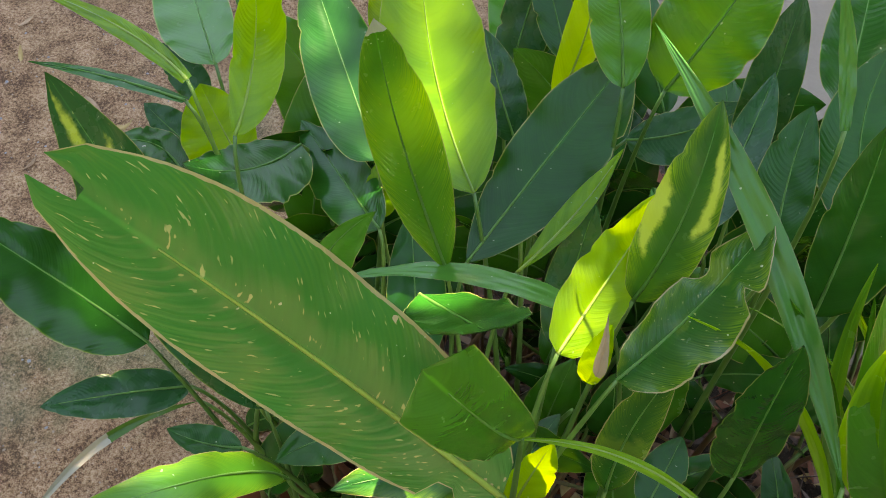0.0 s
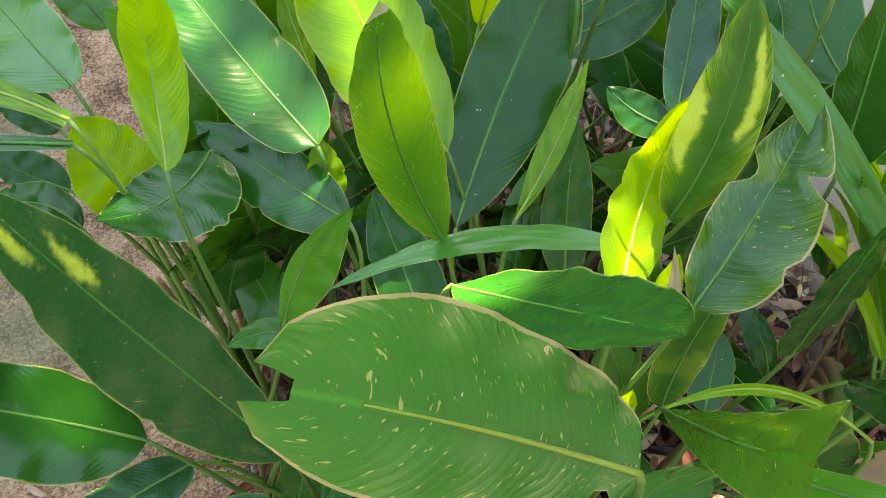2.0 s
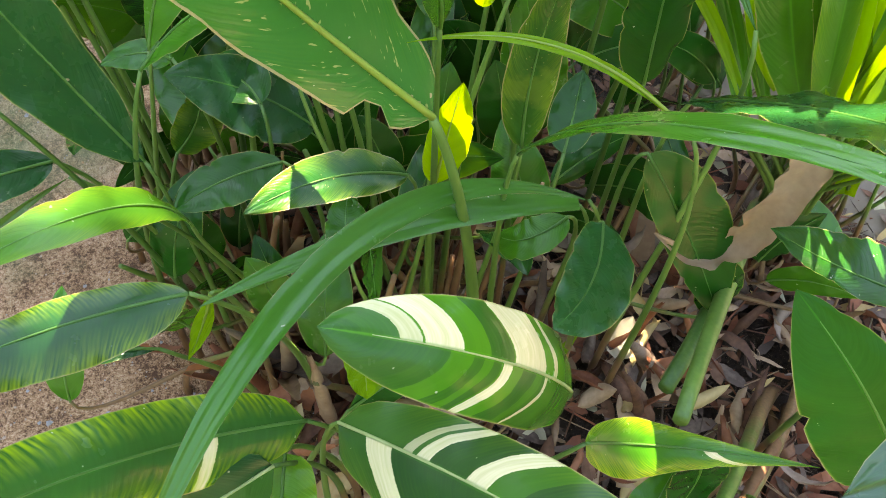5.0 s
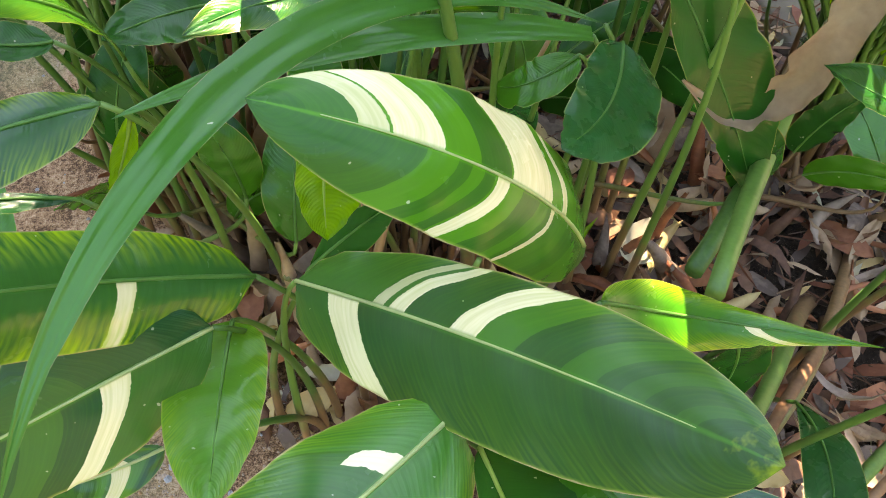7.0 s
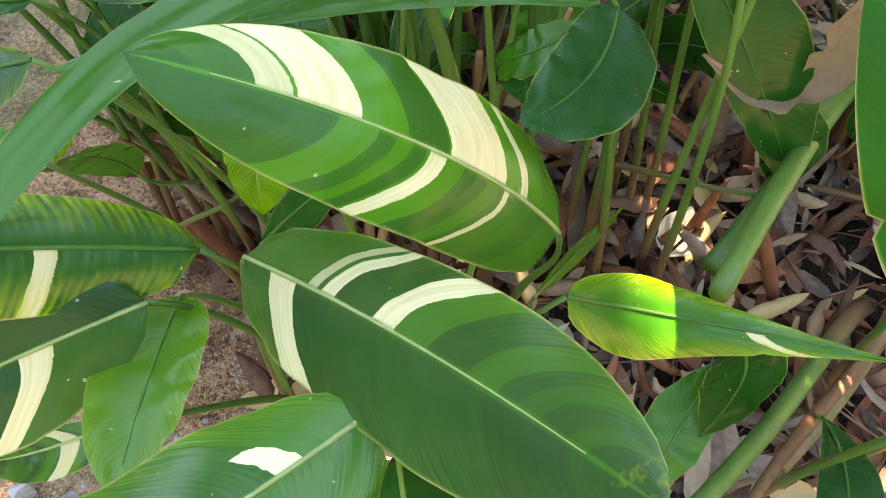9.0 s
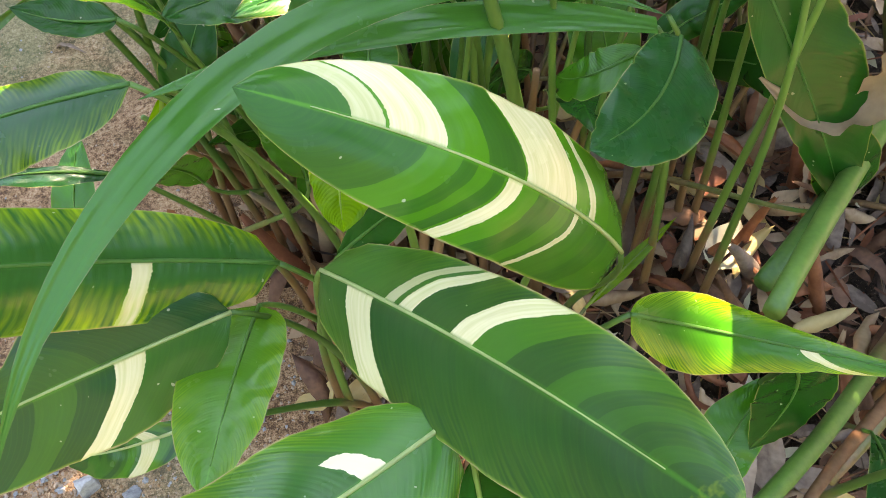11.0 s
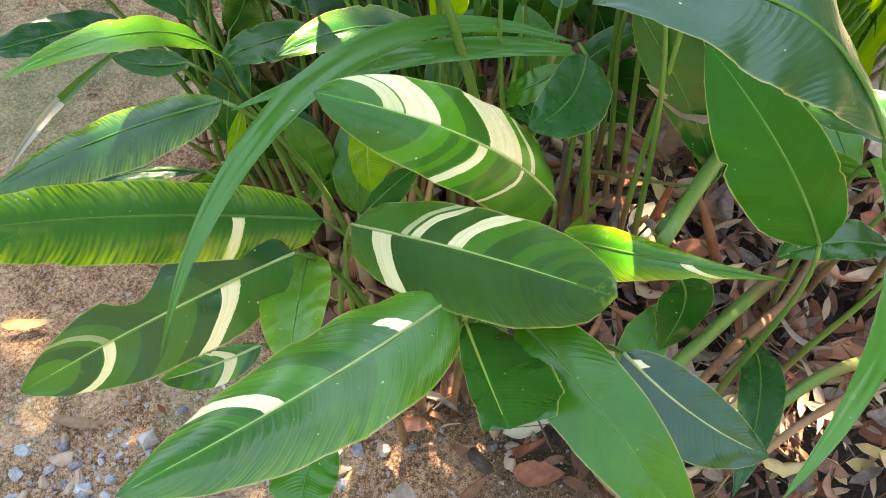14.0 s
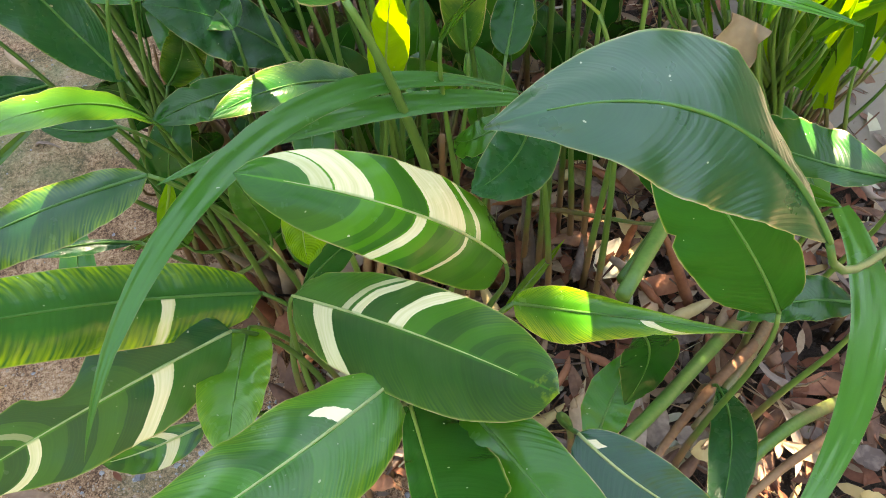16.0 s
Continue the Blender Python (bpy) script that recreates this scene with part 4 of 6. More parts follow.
leaf(plant, (-0.257, 0.337, 0.582), (-0.314, 0.336, 0.599), (-0.396, 0.330, 0.600), (-0.032, 0.988, 0.152), 0.014, 0.006, "blue", "narrow", notches=((0.89, 1, 0.07, 0.028), (0.82, -1, 0.11, 0.018)), root=(-0.188, 0.438, 0.000), seed=51)
leaf(plant, (-0.350, 0.564, 0.611), (-0.481, 0.517, 0.548), (-0.524, 0.364, 0.581), (-0.603, 0.425, 0.675), 0.008, 0.007, "faded blade", "narrow", rib=None, fold=0.6, notches=((0.55, -1, 0.08, 0.029),), root=(-0.215, 0.569, 0.000), seed=52)
leaf(plant, (-0.212, 0.477, 0.604), (-0.276, 0.382, 0.789), (-0.354, 0.316, 0.833), (-0.585, 0.788, 0.194), 0.027, 0.027, "fresh", "narrow", ext=0.15, notches=((0.41, 1, 0.06, 0.033), (0.6, 1, 0.14, 0.031)), root=(-0.151, 0.585, 0.000), seed=53)
leaf(plant, (0.047, 0.506, 0.610), (-0.048, 0.486, 0.653), (-0.148, 0.449, 0.656), (-0.173, 0.906, 0.387), 0.029, 0.030, "scarred dark", "leaf", notches=((0.38, 1, 0.14, 0.019), (0.42, -1, 0.06, 0.026)), root=(-0.003, 0.538, 0.000), seed=54)
leaf(plant, (-0.102, 0.586, 0.561), (-0.179, 0.549, 0.585), (-0.230, 0.492, 0.617), (-0.497, 0.832, 0.247), 0.037, 0.029, "dark", "leaf", notches=((0.5, 1, 0.14, 0.014),), root=(-0.059, 0.611, 0.000), seed=55)
leaf(plant, (-0.181, 0.324, 0.711), (-0.195, 0.311, 0.676), (-0.217, 0.291, 0.640), (-0.899, 0.051, 0.435), 0.010, 0.010, "pale", "narrow", rib=RIB_YELLOW, notches=((0.73, 1, 0.1, 0.026), (0.83, 1, 0.16, 0.012), (0.71, 1, 0.14, 0.02)), root=(-0.178, 0.495, 0.000), seed=56)
leaf(plant, (-0.360, 0.570, 0.637), (-0.435, 0.533, 0.662), (-0.513, 0.487, 0.688), (-0.363, 0.871, 0.331), 0.032, 0.030, "blue", "leaf", notches=((0.91, -1, 0.11, 0.017), (0.51, 1, 0.05, 0.028), (0.53, 1, 0.12, 0.034)), root=(-0.241, 0.587, 0.000), seed=57)
leaf(plant, (-0.279, 0.510, 0.605), (-0.330, 0.504, 0.616), (-0.372, 0.507, 0.636), (0.052, 0.967, 0.248), 0.017, 0.024, "dark", "leaf", notches=((0.62, -1, 0.06, 0.028), (0.72, -1, 0.05, 0.031)), root=(-0.172, 0.569, 0.000), seed=58)
leaf(plant, (-0.256, 0.552, 0.639), (-0.377, 0.618, 0.907), (-0.428, 0.620, 1.117), (0.515, 0.855, 0.063), 0.059, 0.048, "patched", (0.42, 0.7, 2.0, 0.85), notches=((0.69, 1, 0.13, 0.016), (0.78, -1, 0.09, 0.035), (0.39, -1, 0.1, 0.013)), root=(-0.222, 0.525, 0.000), seed=59)
leaf(plant, (-0.386, 0.556, 0.759), (-0.467, 0.574, 0.822), (-0.543, 0.580, 0.898), (0.224, 0.971, 0.085), 0.061, 0.048, "dark", "leaf", ext=0.2, notches=((0.8, 1, 0.09, 0.026),), root=(-0.241, 0.545, 0.000), seed=60)
leaf(plant, (-0.054, 0.652, 0.539), (-0.140, 0.662, 0.621), (-0.223, 0.643, 0.682), (0.262, 0.894, 0.363), 0.056, 0.042, "blue", "leaf", notches=((0.37, -1, 0.1, 0.03),), root=(-0.062, 0.642, 0.000), seed=61)
leaf(plant, (-0.242, 0.660, 0.511), (-0.207, 0.672, 0.558), (-0.191, 0.681, 0.623), (0.909, 0.018, -0.416), 0.028, 0.036, "rim", "leaf", notches=((0.74, -1, 0.15, 0.014),), root=(-0.299, 0.570, 0.000), seed=62)
plant = thing("broadleaf_plant", (0.18, 1.12, 0.0), "tall back clump of light green broad leaves", "plant", "plants of the bed")
leaf(plant, (-0.001, 1.121, 0.724), (0.011, 1.172, 0.807), (0.030, 1.213, 0.892), (0.984, -0.141, -0.106), 0.039, 0.044, "blue", "leaf", ext=0.3, notches=((0.38, -1, 0.15, 0.022), (0.38, 1, 0.11, 0.019)), root=(0.070, 1.068, 0.000), seed=63)
leaf(plant, (0.083, 1.097, 0.815), (0.054, 1.150, 0.867), (0.026, 1.198, 0.921), (0.921, 0.129, 0.369), 0.031, 0.027, "dark", "leaf", ext=0.3, notches=((0.38, -1, 0.15, 0.023), (0.77, -1, 0.09, 0.017), (0.67, -1, 0.07, 0.02)), root=(0.123, 1.062, 0.000), seed=64)
leaf(plant, (0.083, 1.152, 0.629), (0.077, 1.189, 0.691), (0.071, 1.216, 0.747), (0.982, -0.103, 0.161), 0.049, 0.033, "blue", "leaf", notches=((0.48, -1, 0.1, 0.025), (0.75, 1, 0.05, 0.023), (0.84, 1, 0.14, 0.025)), root=(0.153, 1.043, 0.000), seed=65)
leaf(plant, (0.069, 0.968, 0.842), (0.092, 1.003, 0.941), (0.097, 1.044, 1.023), (0.990, -0.028, -0.140), 0.029, 0.023, "painted lit", "leaf", ext=0.2, rib=RIB_YELLOW, notches=((0.66, -1, 0.15, 0.013), (0.3, 1, 0.12, 0.014)), root=(0.083, 0.993, 0.000), seed=66)
leaf(plant, (0.134, 0.856, 0.982), (0.114, 0.897, 1.061), (0.091, 0.922, 1.131), (0.965, 0.124, 0.229), 0.036, 0.034, "mid", "leaf", ext=0.2, notches=((0.79, 1, 0.08, 0.032), (0.42, -1, 0.12, 0.023), (0.74, -1, 0.07, 0.028)), root=(0.156, 0.893, 0.000), seed=67)
leaf(plant, (0.189, 0.886, 0.961), (0.220, 0.898, 1.034), (0.255, 0.917, 1.129), (0.899, -0.322, -0.295), 0.067, 0.057, "mid", "leaf", ext=0.2, notches=((0.37, 1, 0.06, 0.033),), root=(0.171, 0.951, 0.000), seed=68)
leaf(plant, (0.176, 0.969, 0.792), (0.250, 0.968, 0.821), (0.330, 0.983, 0.876), (0.358, -0.773, -0.524), 0.034, 0.043, "blue", "leaf", notches=((0.4, -1, 0.07, 0.029), (0.69, -1, 0.09, 0.018), (0.55, -1, 0.06, 0.015)), root=(0.109, 1.041, 0.000), seed=69)
leaf(plant, (0.266, 0.789, 0.822), (0.300, 0.864, 0.885), (0.330, 0.951, 0.957), (0.838, -0.504, 0.210), 0.028, 0.032, "blue", "leaf", notches=((0.62, -1, 0.11, 0.026),), root=(0.205, 0.839, 0.000), seed=70)
leaf(plant, (0.270, 0.793, 0.800), (0.237, 0.823, 0.801), (0.207, 0.863, 0.814), (0.625, 0.439, 0.645), 0.024, 0.026, "dark", "leaf", notches=((0.79, 1, 0.08, 0.015), (0.81, -1, 0.06, 0.025), (0.73, -1, 0.16, 0.034)), root=(0.309, 0.912, 0.000), seed=71)
leaf(plant, (0.344, 0.743, 0.851), (0.346, 0.808, 0.913), (0.358, 0.866, 0.982), (0.950, -0.272, 0.153), 0.037, 0.032, "dark", "leaf", notches=((0.74, -1, 0.14, 0.017), (0.75, 1, 0.11, 0.017), (0.42, -1, 0.15, 0.034)), root=(0.262, 0.834, 0.000), seed=72)
leaf(plant, (-0.180, 1.116, 0.758), (-0.204, 1.164, 0.807), (-0.217, 1.207, 0.858), (0.966, 0.181, 0.187), 0.028, 0.028, "pale", "leaf", rib=RIB_YELLOW, notches=((0.74, -1, 0.07, 0.025), (0.75, 1, 0.14, 0.021), (0.66, 1, 0.09, 0.02)), root=(0.012, 1.046, 0.000), seed=73)
leaf(plant, (-0.133, 1.015, 0.734), (-0.149, 1.068, 0.782), (-0.158, 1.115, 0.829), (0.983, 0.106, 0.153), 0.020, 0.016, "pale", "narrow", rib=RIB_YELLOW, notches=((0.73, 1, 0.11, 0.023), (0.54, -1, 0.07, 0.035), (0.57, -1, 0.14, 0.026)), root=(0.006, 1.041, 0.000), seed=74)
leaf(plant, (0.465, 0.770, 0.865), (0.430, 0.860, 0.935), (0.440, 0.930, 1.030), (0.950, -0.200, 0.100), 0.050, 0.060, "dark", root=(0.450, 0.850, 0.000), seed=141)
leaf(plant, (0.329, 0.900, 0.800), (0.335, 0.950, 0.919), (0.342, 1.000, 1.040), (0.980, -0.100, 0.050), 0.036, 0.034, "blue", (0.45, 0.5, 2.4, 0.75), root=(0.360, 0.860, 0.000), seed=144)
leaf(plant, (0.345, 0.740, 1.060), (0.324, 0.780, 1.135), (0.296, 0.800, 1.200), (0.960, 0.200, 0.100), 0.009, 0.009, "blade", "strap", rib=None, root=(0.380, 0.800, 0.000), seed=145)
leaf(plant, (0.420, 0.930, 0.930), (0.450, 1.050, 0.965), (0.470, 1.170, 1.020), (0.930, -0.250, 0.100), 0.045, 0.050, "dark", root=(0.440, 0.900, 0.000), seed=146)
plant = thing("broadleaf_plant", (0.62, 0.36, 0.0), "leaning clump of large dark green leaves on reddish stalks", "plant", "plants of the bed")
leaf(plant, (0.237, 0.362, 0.679), (0.200, 0.285, 0.696), (0.139, 0.226, 0.726), (-0.692, 0.626, 0.361), 0.045, 0.033, "blue", (0.4, 0.4, 2.4, 0.75), notches=((0.91, 1, 0.12, 0.015), (0.38, 1, 0.05, 0.026)), root=(0.300, 0.426, 0.000), seed=75)
leaf(plant, (0.231, 0.431, 0.588), (0.180, 0.420, 0.567), (0.154, 0.456, 0.527), (0.255, 0.965, 0.067), 0.029, 0.028, "mid", "leaf", notches=((0.9, 1, 0.06, 0.015), (0.76, 1, 0.08, 0.022), (0.58, -1, 0.11, 0.031)), root=(0.271, 0.501, 0.000), seed=76)
leaf(plant, (0.328, 0.465, 0.651), (0.394, 0.418, 0.536), (0.448, 0.382, 0.425), (-0.893, -0.222, -0.391), 0.060, 0.034, "dark", "leaf", ext=0.25, notches=((0.33, -1, 0.07, 0.03), (0.64, 1, 0.09, 0.022)), root=(0.368, 0.535, 0.000), seed=77)
leaf(plant, (0.333, 0.141, 0.481), (0.346, 0.131, 0.399), (0.316, 0.105, 0.345), (-0.991, -0.036, 0.130), 0.039, 0.039, "dark", "leaf", notches=((0.85, -1, 0.06, 0.013), (0.45, 1, 0.09, 0.03), (0.66, -1, 0.06, 0.019)), root=(0.373, 0.211, 0.000), seed=78)
leaf(plant, (0.461, 0.125, 0.299), (0.425, 0.015, 0.379), (0.343, -0.121, 0.388), (-0.897, 0.322, -0.302), 0.032, 0.028, "blue", "narrow", notches=((0.69, -1, 0.06, 0.034),), root=(0.501, 0.195, 0.000), seed=79)
leaf(plant, (0.290, -0.083, 1.063), (0.207, -0.049, 1.157), (0.102, -0.059, 1.183), (0.346, 0.864, 0.367), 0.042, 0.042, "smooth", (0.52, 0.85, 1.5, 1.0), fold=0.0, droop=0.15, wave=0.0015, notches=((0.10, 1, 0.7, 0.34),), root=(0.780, 0.280, 0.000), seed=80)
leaf(plant, (0.386, 0.019, 0.751), (0.336, 0.058, 0.851), (0.272, 0.139, 0.924), (0.830, -0.020, 0.558), 0.055, 0.039, "deep", "leaf", notches=((0.89, 1, 0.11, 0.019), (0.36, 1, 0.08, 0.018), (0.56, -1, 0.12, 0.02)), root=(0.426, 0.089, 0.000), seed=81)
leaf(plant, (0.527, 0.158, 0.677), (0.478, 0.009, 0.726), (0.361, -0.143, 0.727), (-0.845, 0.410, -0.344), 0.017, 0.017, "blade", "strap", ext=0.25, rib=None, root=(0.567, 0.228, 0.000), seed=82)
leaf(plant, (0.359, 0.623, 0.897), (0.365, 0.664, 1.004), (0.360, 0.697, 1.114), (0.974, -0.214, 0.070), 0.031, 0.055, "dark", "leaf", notches=((0.52, 1, 0.06, 0.015), (0.57, -1, 0.12, 0.028)), root=(0.399, 0.693, 0.000), seed=83)
leaf(plant, (0.313, 0.501, 0.736), (0.300, 0.498, 0.873), (0.292, 0.500, 1.015), (0.992, 0.097, 0.077), 0.042, 0.036, "dark", "leaf", notches=((0.58, -1, 0.13, 0.016), (0.61, -1, 0.13, 0.027), (0.38, -1, 0.07, 0.017)), root=(0.353, 0.571, 0.000), seed=84)
leaf(plant, (0.344, 0.447, 0.764), (0.370, 0.263, 0.952), (0.375, 0.135, 1.054), (-0.997, -0.046, 0.054), 0.051, 0.069, "blue", "leaf", ext=0.2, notches=((0.42, -1, 0.14, 0.016),), root=(0.394, 0.537, 0.000), seed=85)
leaf(plant, (0.139, 0.400, 0.773), (0.234, 0.231, 1.001), (0.335, 0.098, 1.065), (0.904, 0.427, 0.032), 0.017, 0.021, "mid", (0.42, 0.55, 2.0, 0.85), ext=0.1, notches=((0.39, -1, 0.06, 0.028), (0.89, -1, 0.09, 0.023)), root=(0.168, 0.453, 0.000), seed=86)
leaf(plant, (0.640, 0.224, 0.610), (0.547, 0.284, 0.605), (0.460, 0.364, 0.610), (0.612, 0.789, -0.053), 0.031, 0.058, "dark", "leaf", notches=((0.61, 1, 0.13, 0.028), (0.61, -1, 0.1, 0.017), (0.57, 1, 0.09, 0.035)), root=(0.680, 0.294, 0.000), seed=87)
leaf(plant, (0.502, 0.050, 0.666), (0.440, 0.060, 0.675), (0.378, 0.055, 0.669), (0.031, 0.980, -0.195), 0.026, 0.036, "dark", "leaf", notches=((0.8, 1, 0.09, 0.034), (0.82, -1, 0.09, 0.022), (0.89, 1, 0.11, 0.021)), root=(0.542, 0.120, 0.000), seed=88)
leaf(plant, (0.276, 0.082, 0.295), (0.311, 0.130, 0.342), (0.349, 0.172, 0.369), (0.797, -0.601, -0.059), 0.035, 0.030, "mid", "strap", root=(0.316, 0.152, 0.000), seed=89)
plant = thing("lily_plant", (0.74, 0.62, 0.0), "fan of sunlit yellow green strap leaves", "plant", "plants of the bed")
leaf(plant, (0.489, 0.462, 0.729), (0.409, 0.459, 0.895), (0.358, 0.471, 1.033), (0.853, -0.357, 0.381), 0.032, 0.020, "mid", "strap", ext=0.5, rib=None, droop=0.0, fold=0.45, root=(0.715, 0.644, 0.000), seed=90)
leaf(plant, (0.477, 0.480, 0.729), (0.394, 0.474, 0.887), (0.348, 0.463, 1.012), (0.853, -0.357, 0.381), 0.022, 0.014, "strap", "strap", ext=0.3, rib=None, droop=0.0, fold=0.45, root=(0.715, 0.644, 0.000), seed=91)
leaf(plant, (0.508, 0.442, 0.729), (0.439, 0.421, 0.920), (0.388, 0.424, 1.100), (0.853, -0.357, 0.381), 0.022, 0.014, "fresh", "strap", ext=0.3, rib=None, droop=0.0, fold=0.45, root=(0.715, 0.644, 0.000), seed=92)
leaf(plant, (0.513, 0.432, 0.741), (0.467, 0.439, 0.893), (0.419, 0.445, 1.043), (0.834, -0.475, 0.279), 0.019, 0.020, "strap", "strap", ext=0.5, rib=None, droop=0.0, fold=0.45, root=(0.705, 0.615, 0.000), seed=93)
leaf(plant, (0.520, 0.457, 0.741), (0.499, 0.478, 0.921), (0.488, 0.485, 1.118), (0.834, -0.475, 0.279), 0.013, 0.014, "strap", "strap", ext=0.3, rib=None, droop=0.0, fold=0.45, root=(0.705, 0.615, 0.000), seed=94)
leaf(plant, (0.530, 0.461, 0.741), (0.476, 0.448, 0.889), (0.400, 0.393, 1.032), (0.834, -0.475, 0.279), 0.013, 0.014, "fresh", "strap", ext=0.3, rib=None, droop=0.0, fold=0.45, root=(0.705, 0.615, 0.000), seed=95)
leaf(plant, (0.549, 0.445, 0.706), (0.570, 0.448, 0.836), (0.588, 0.445, 0.961), (0.578, -0.811, -0.090), 0.015, 0.021, "strap", "strap", ext=0.5, rib=None, droop=0.0, fold=0.45, root=(0.723, 0.589, 0.000), seed=96)
leaf(plant, (0.554, 0.447, 0.706), (0.577, 0.449, 0.827), (0.591, 0.443, 0.937), (0.578, -0.811, -0.090), 0.010, 0.015, "strap", "strap", ext=0.3, rib=None, droop=0.0, fold=0.45, root=(0.723, 0.589, 0.000), seed=97)
leaf(plant, (0.534, 0.416, 0.706), (0.547, 0.420, 0.820), (0.566, 0.448, 0.917), (0.578, -0.811, -0.090), 0.010, 0.015, "fresh", "strap", ext=0.3, rib=None, droop=0.0, fold=0.45, root=(0.723, 0.589, 0.000), seed=98)
leaf(plant, (0.581, 0.466, 0.673), (0.602, 0.504, 0.785), (0.617, 0.530, 0.896), (0.674, -0.732, 0.100), 0.014, 0.019, "strap", "strap", ext=0.5, rib=None, droop=0.0, fold=0.45, root=(0.754, 0.588, 0.000), seed=99)
leaf(plant, (0.601, 0.464, 0.673), (0.620, 0.530, 0.788), (0.611, 0.604, 0.906), (0.674, -0.732, 0.100), 0.009, 0.013, "strap", "strap", ext=0.3, rib=None, droop=0.0, fold=0.45, root=(0.754, 0.588, 0.000), seed=100)
leaf(plant, (0.546, 0.464, 0.673), (0.579, 0.513, 0.783), (0.649, 0.559, 0.892), (0.674, -0.732, 0.100), 0.009, 0.013, "fresh", "strap", ext=0.3, rib=None, droop=0.0, fold=0.45, root=(0.754, 0.588, 0.000), seed=101)
leaf(plant, (0.608, 0.470, 0.654), (0.629, 0.464, 0.780), (0.615, 0.429, 0.895), (0.473, -0.867, -0.158), 0.013, 0.018, "strap", "strap", ext=0.6, rib=None, droop=0.0, fold=0.45, root=(0.774, 0.612, 0.000), seed=102)
leaf(plant, (0.594, 0.489, 0.654), (0.642, 0.496, 0.795), (0.685, 0.463, 0.933), (0.473, -0.867, -0.158), 0.009, 0.013, "strap", "strap", ext=0.3, rib=None, droop=0.0, fold=0.45, root=(0.774, 0.612, 0.000), seed=103)
leaf(plant, (0.574, 0.484, 0.654), (0.588, 0.467, 0.779), (0.593, 0.397, 0.890), (0.473, -0.867, -0.158), 0.009, 0.013, "fresh", "strap", ext=0.3, rib=None, droop=0.0, fold=0.45, root=(0.774, 0.612, 0.000), seed=104)
leaf(plant, (0.586, 0.448, 0.735), (0.590, 0.413, 0.831), (0.579, 0.376, 0.901), (-0.359, -0.851, -0.384), 0.019, 0.037, "strap", "narrow", ext=0.8, rib=None, droop=0.0, fold=0.45, notches=((0.53, 1, 0.07, 0.026),), root=(0.767, 0.642, 0.000), seed=105)
leaf(plant, (0.587, 0.463, 0.735), (0.587, 0.420, 0.821), (0.569, 0.354, 0.875), (-0.359, -0.851, -0.384), 0.013, 0.026, "strap", "strap", ext=0.3, rib=None, droop=0.0, fold=0.45, root=(0.767, 0.642, 0.000), seed=106)
leaf(plant, (0.583, 0.473, 0.735), (0.563, 0.445, 0.823), (0.514, 0.393, 0.881), (-0.359, -0.851, -0.384), 0.013, 0.026, "fresh", "strap", ext=0.3, rib=None, droop=0.0, fold=0.45, root=(0.767, 0.642, 0.000), seed=107)
leaf(plant, (0.602, 0.445, 0.676), (0.615, 0.410, 0.764), (0.606, 0.374, 0.851), (-0.207, -0.909, -0.361), 0.011, 0.020, "strap", "narrow", ext=0.8, rib=None, droop=0.0, fold=0.45, notches=((0.43, -1, 0.11, 0.025), (0.76, -1, 0.15, 0.02)), root=(0.739, 0.655, 0.000), seed=108)
leaf(plant, (0.619, 0.436, 0.676), (0.616, 0.405, 0.779), (0.563, 0.382, 0.891), (-0.207, -0.909, -0.361), 0.007, 0.014, "strap", "strap", ext=0.3, rib=None, droop=0.0, fold=0.45, root=(0.739, 0.655, 0.000), seed=109)
leaf(plant, (0.616, 0.464, 0.676), (0.620, 0.404, 0.765), (0.586, 0.304, 0.854), (-0.207, -0.909, -0.361), 0.007, 0.014, "fresh", "strap", ext=0.3, rib=None, droop=0.0, fold=0.45, root=(0.739, 0.655, 0.000), seed=110)
leaf(plant, (0.641, 0.434, 0.632), (0.656, 0.413, 0.700), (0.650, 0.382, 0.778), (0.233, -0.911, -0.341), 0.011, 0.016, "mid", "narrow", ext=0.8, rib=None, droop=0.0, fold=0.45, notches=((0.39, 1, 0.09, 0.014), (0.44, -1, 0.12, 0.027), (0.43, 1, 0.07, 0.024)), root=(0.712, 0.641, 0.000), seed=111)
leaf(plant, (0.636, 0.422, 0.632), (0.633, 0.406, 0.720), (0.603, 0.395, 0.832), (0.233, -0.911, -0.341), 0.008, 0.011, "strap", "strap", ext=0.3, rib=None, droop=0.0, fold=0.45, root=(0.712, 0.641, 0.000), seed=112)
leaf(plant, (0.624, 0.438, 0.632), (0.637, 0.412, 0.690), (0.648, 0.369, 0.751), (0.233, -0.911, -0.341), 0.008, 0.011, "fresh", "strap", ext=0.3, rib=None, droop=0.0, fold=0.45, root=(0.712, 0.641, 0.000), seed=113)
leaf(plant, (0.520, 0.460, 0.695), (0.495, 0.486, 0.833), (0.459, 0.495, 0.962), (0.844, -0.470, 0.257), 0.006, 0.006, "strap", "strap", ext=0.5, rib=None, droop=0.0, fold=0.45, root=(0.706, 0.610, 0.000), seed=114)
leaf(plant, (0.540, 0.461, 0.695), (0.514, 0.498, 0.824), (0.458, 0.524, 0.938), (0.844, -0.470, 0.257), 0.004, 0.004, "strap", "strap", ext=0.3, rib=None, droop=0.0, fold=0.45, root=(0.706, 0.610, 0.000), seed=115)
leaf(plant, (0.502, 0.450, 0.695), (0.463, 0.485, 0.816), (0.421, 0.519, 0.915), (0.844, -0.470, 0.257), 0.004, 0.004, "fresh", "strap", ext=0.3, rib=None, droop=0.0, fold=0.45, root=(0.706, 0.610, 0.000), seed=116)
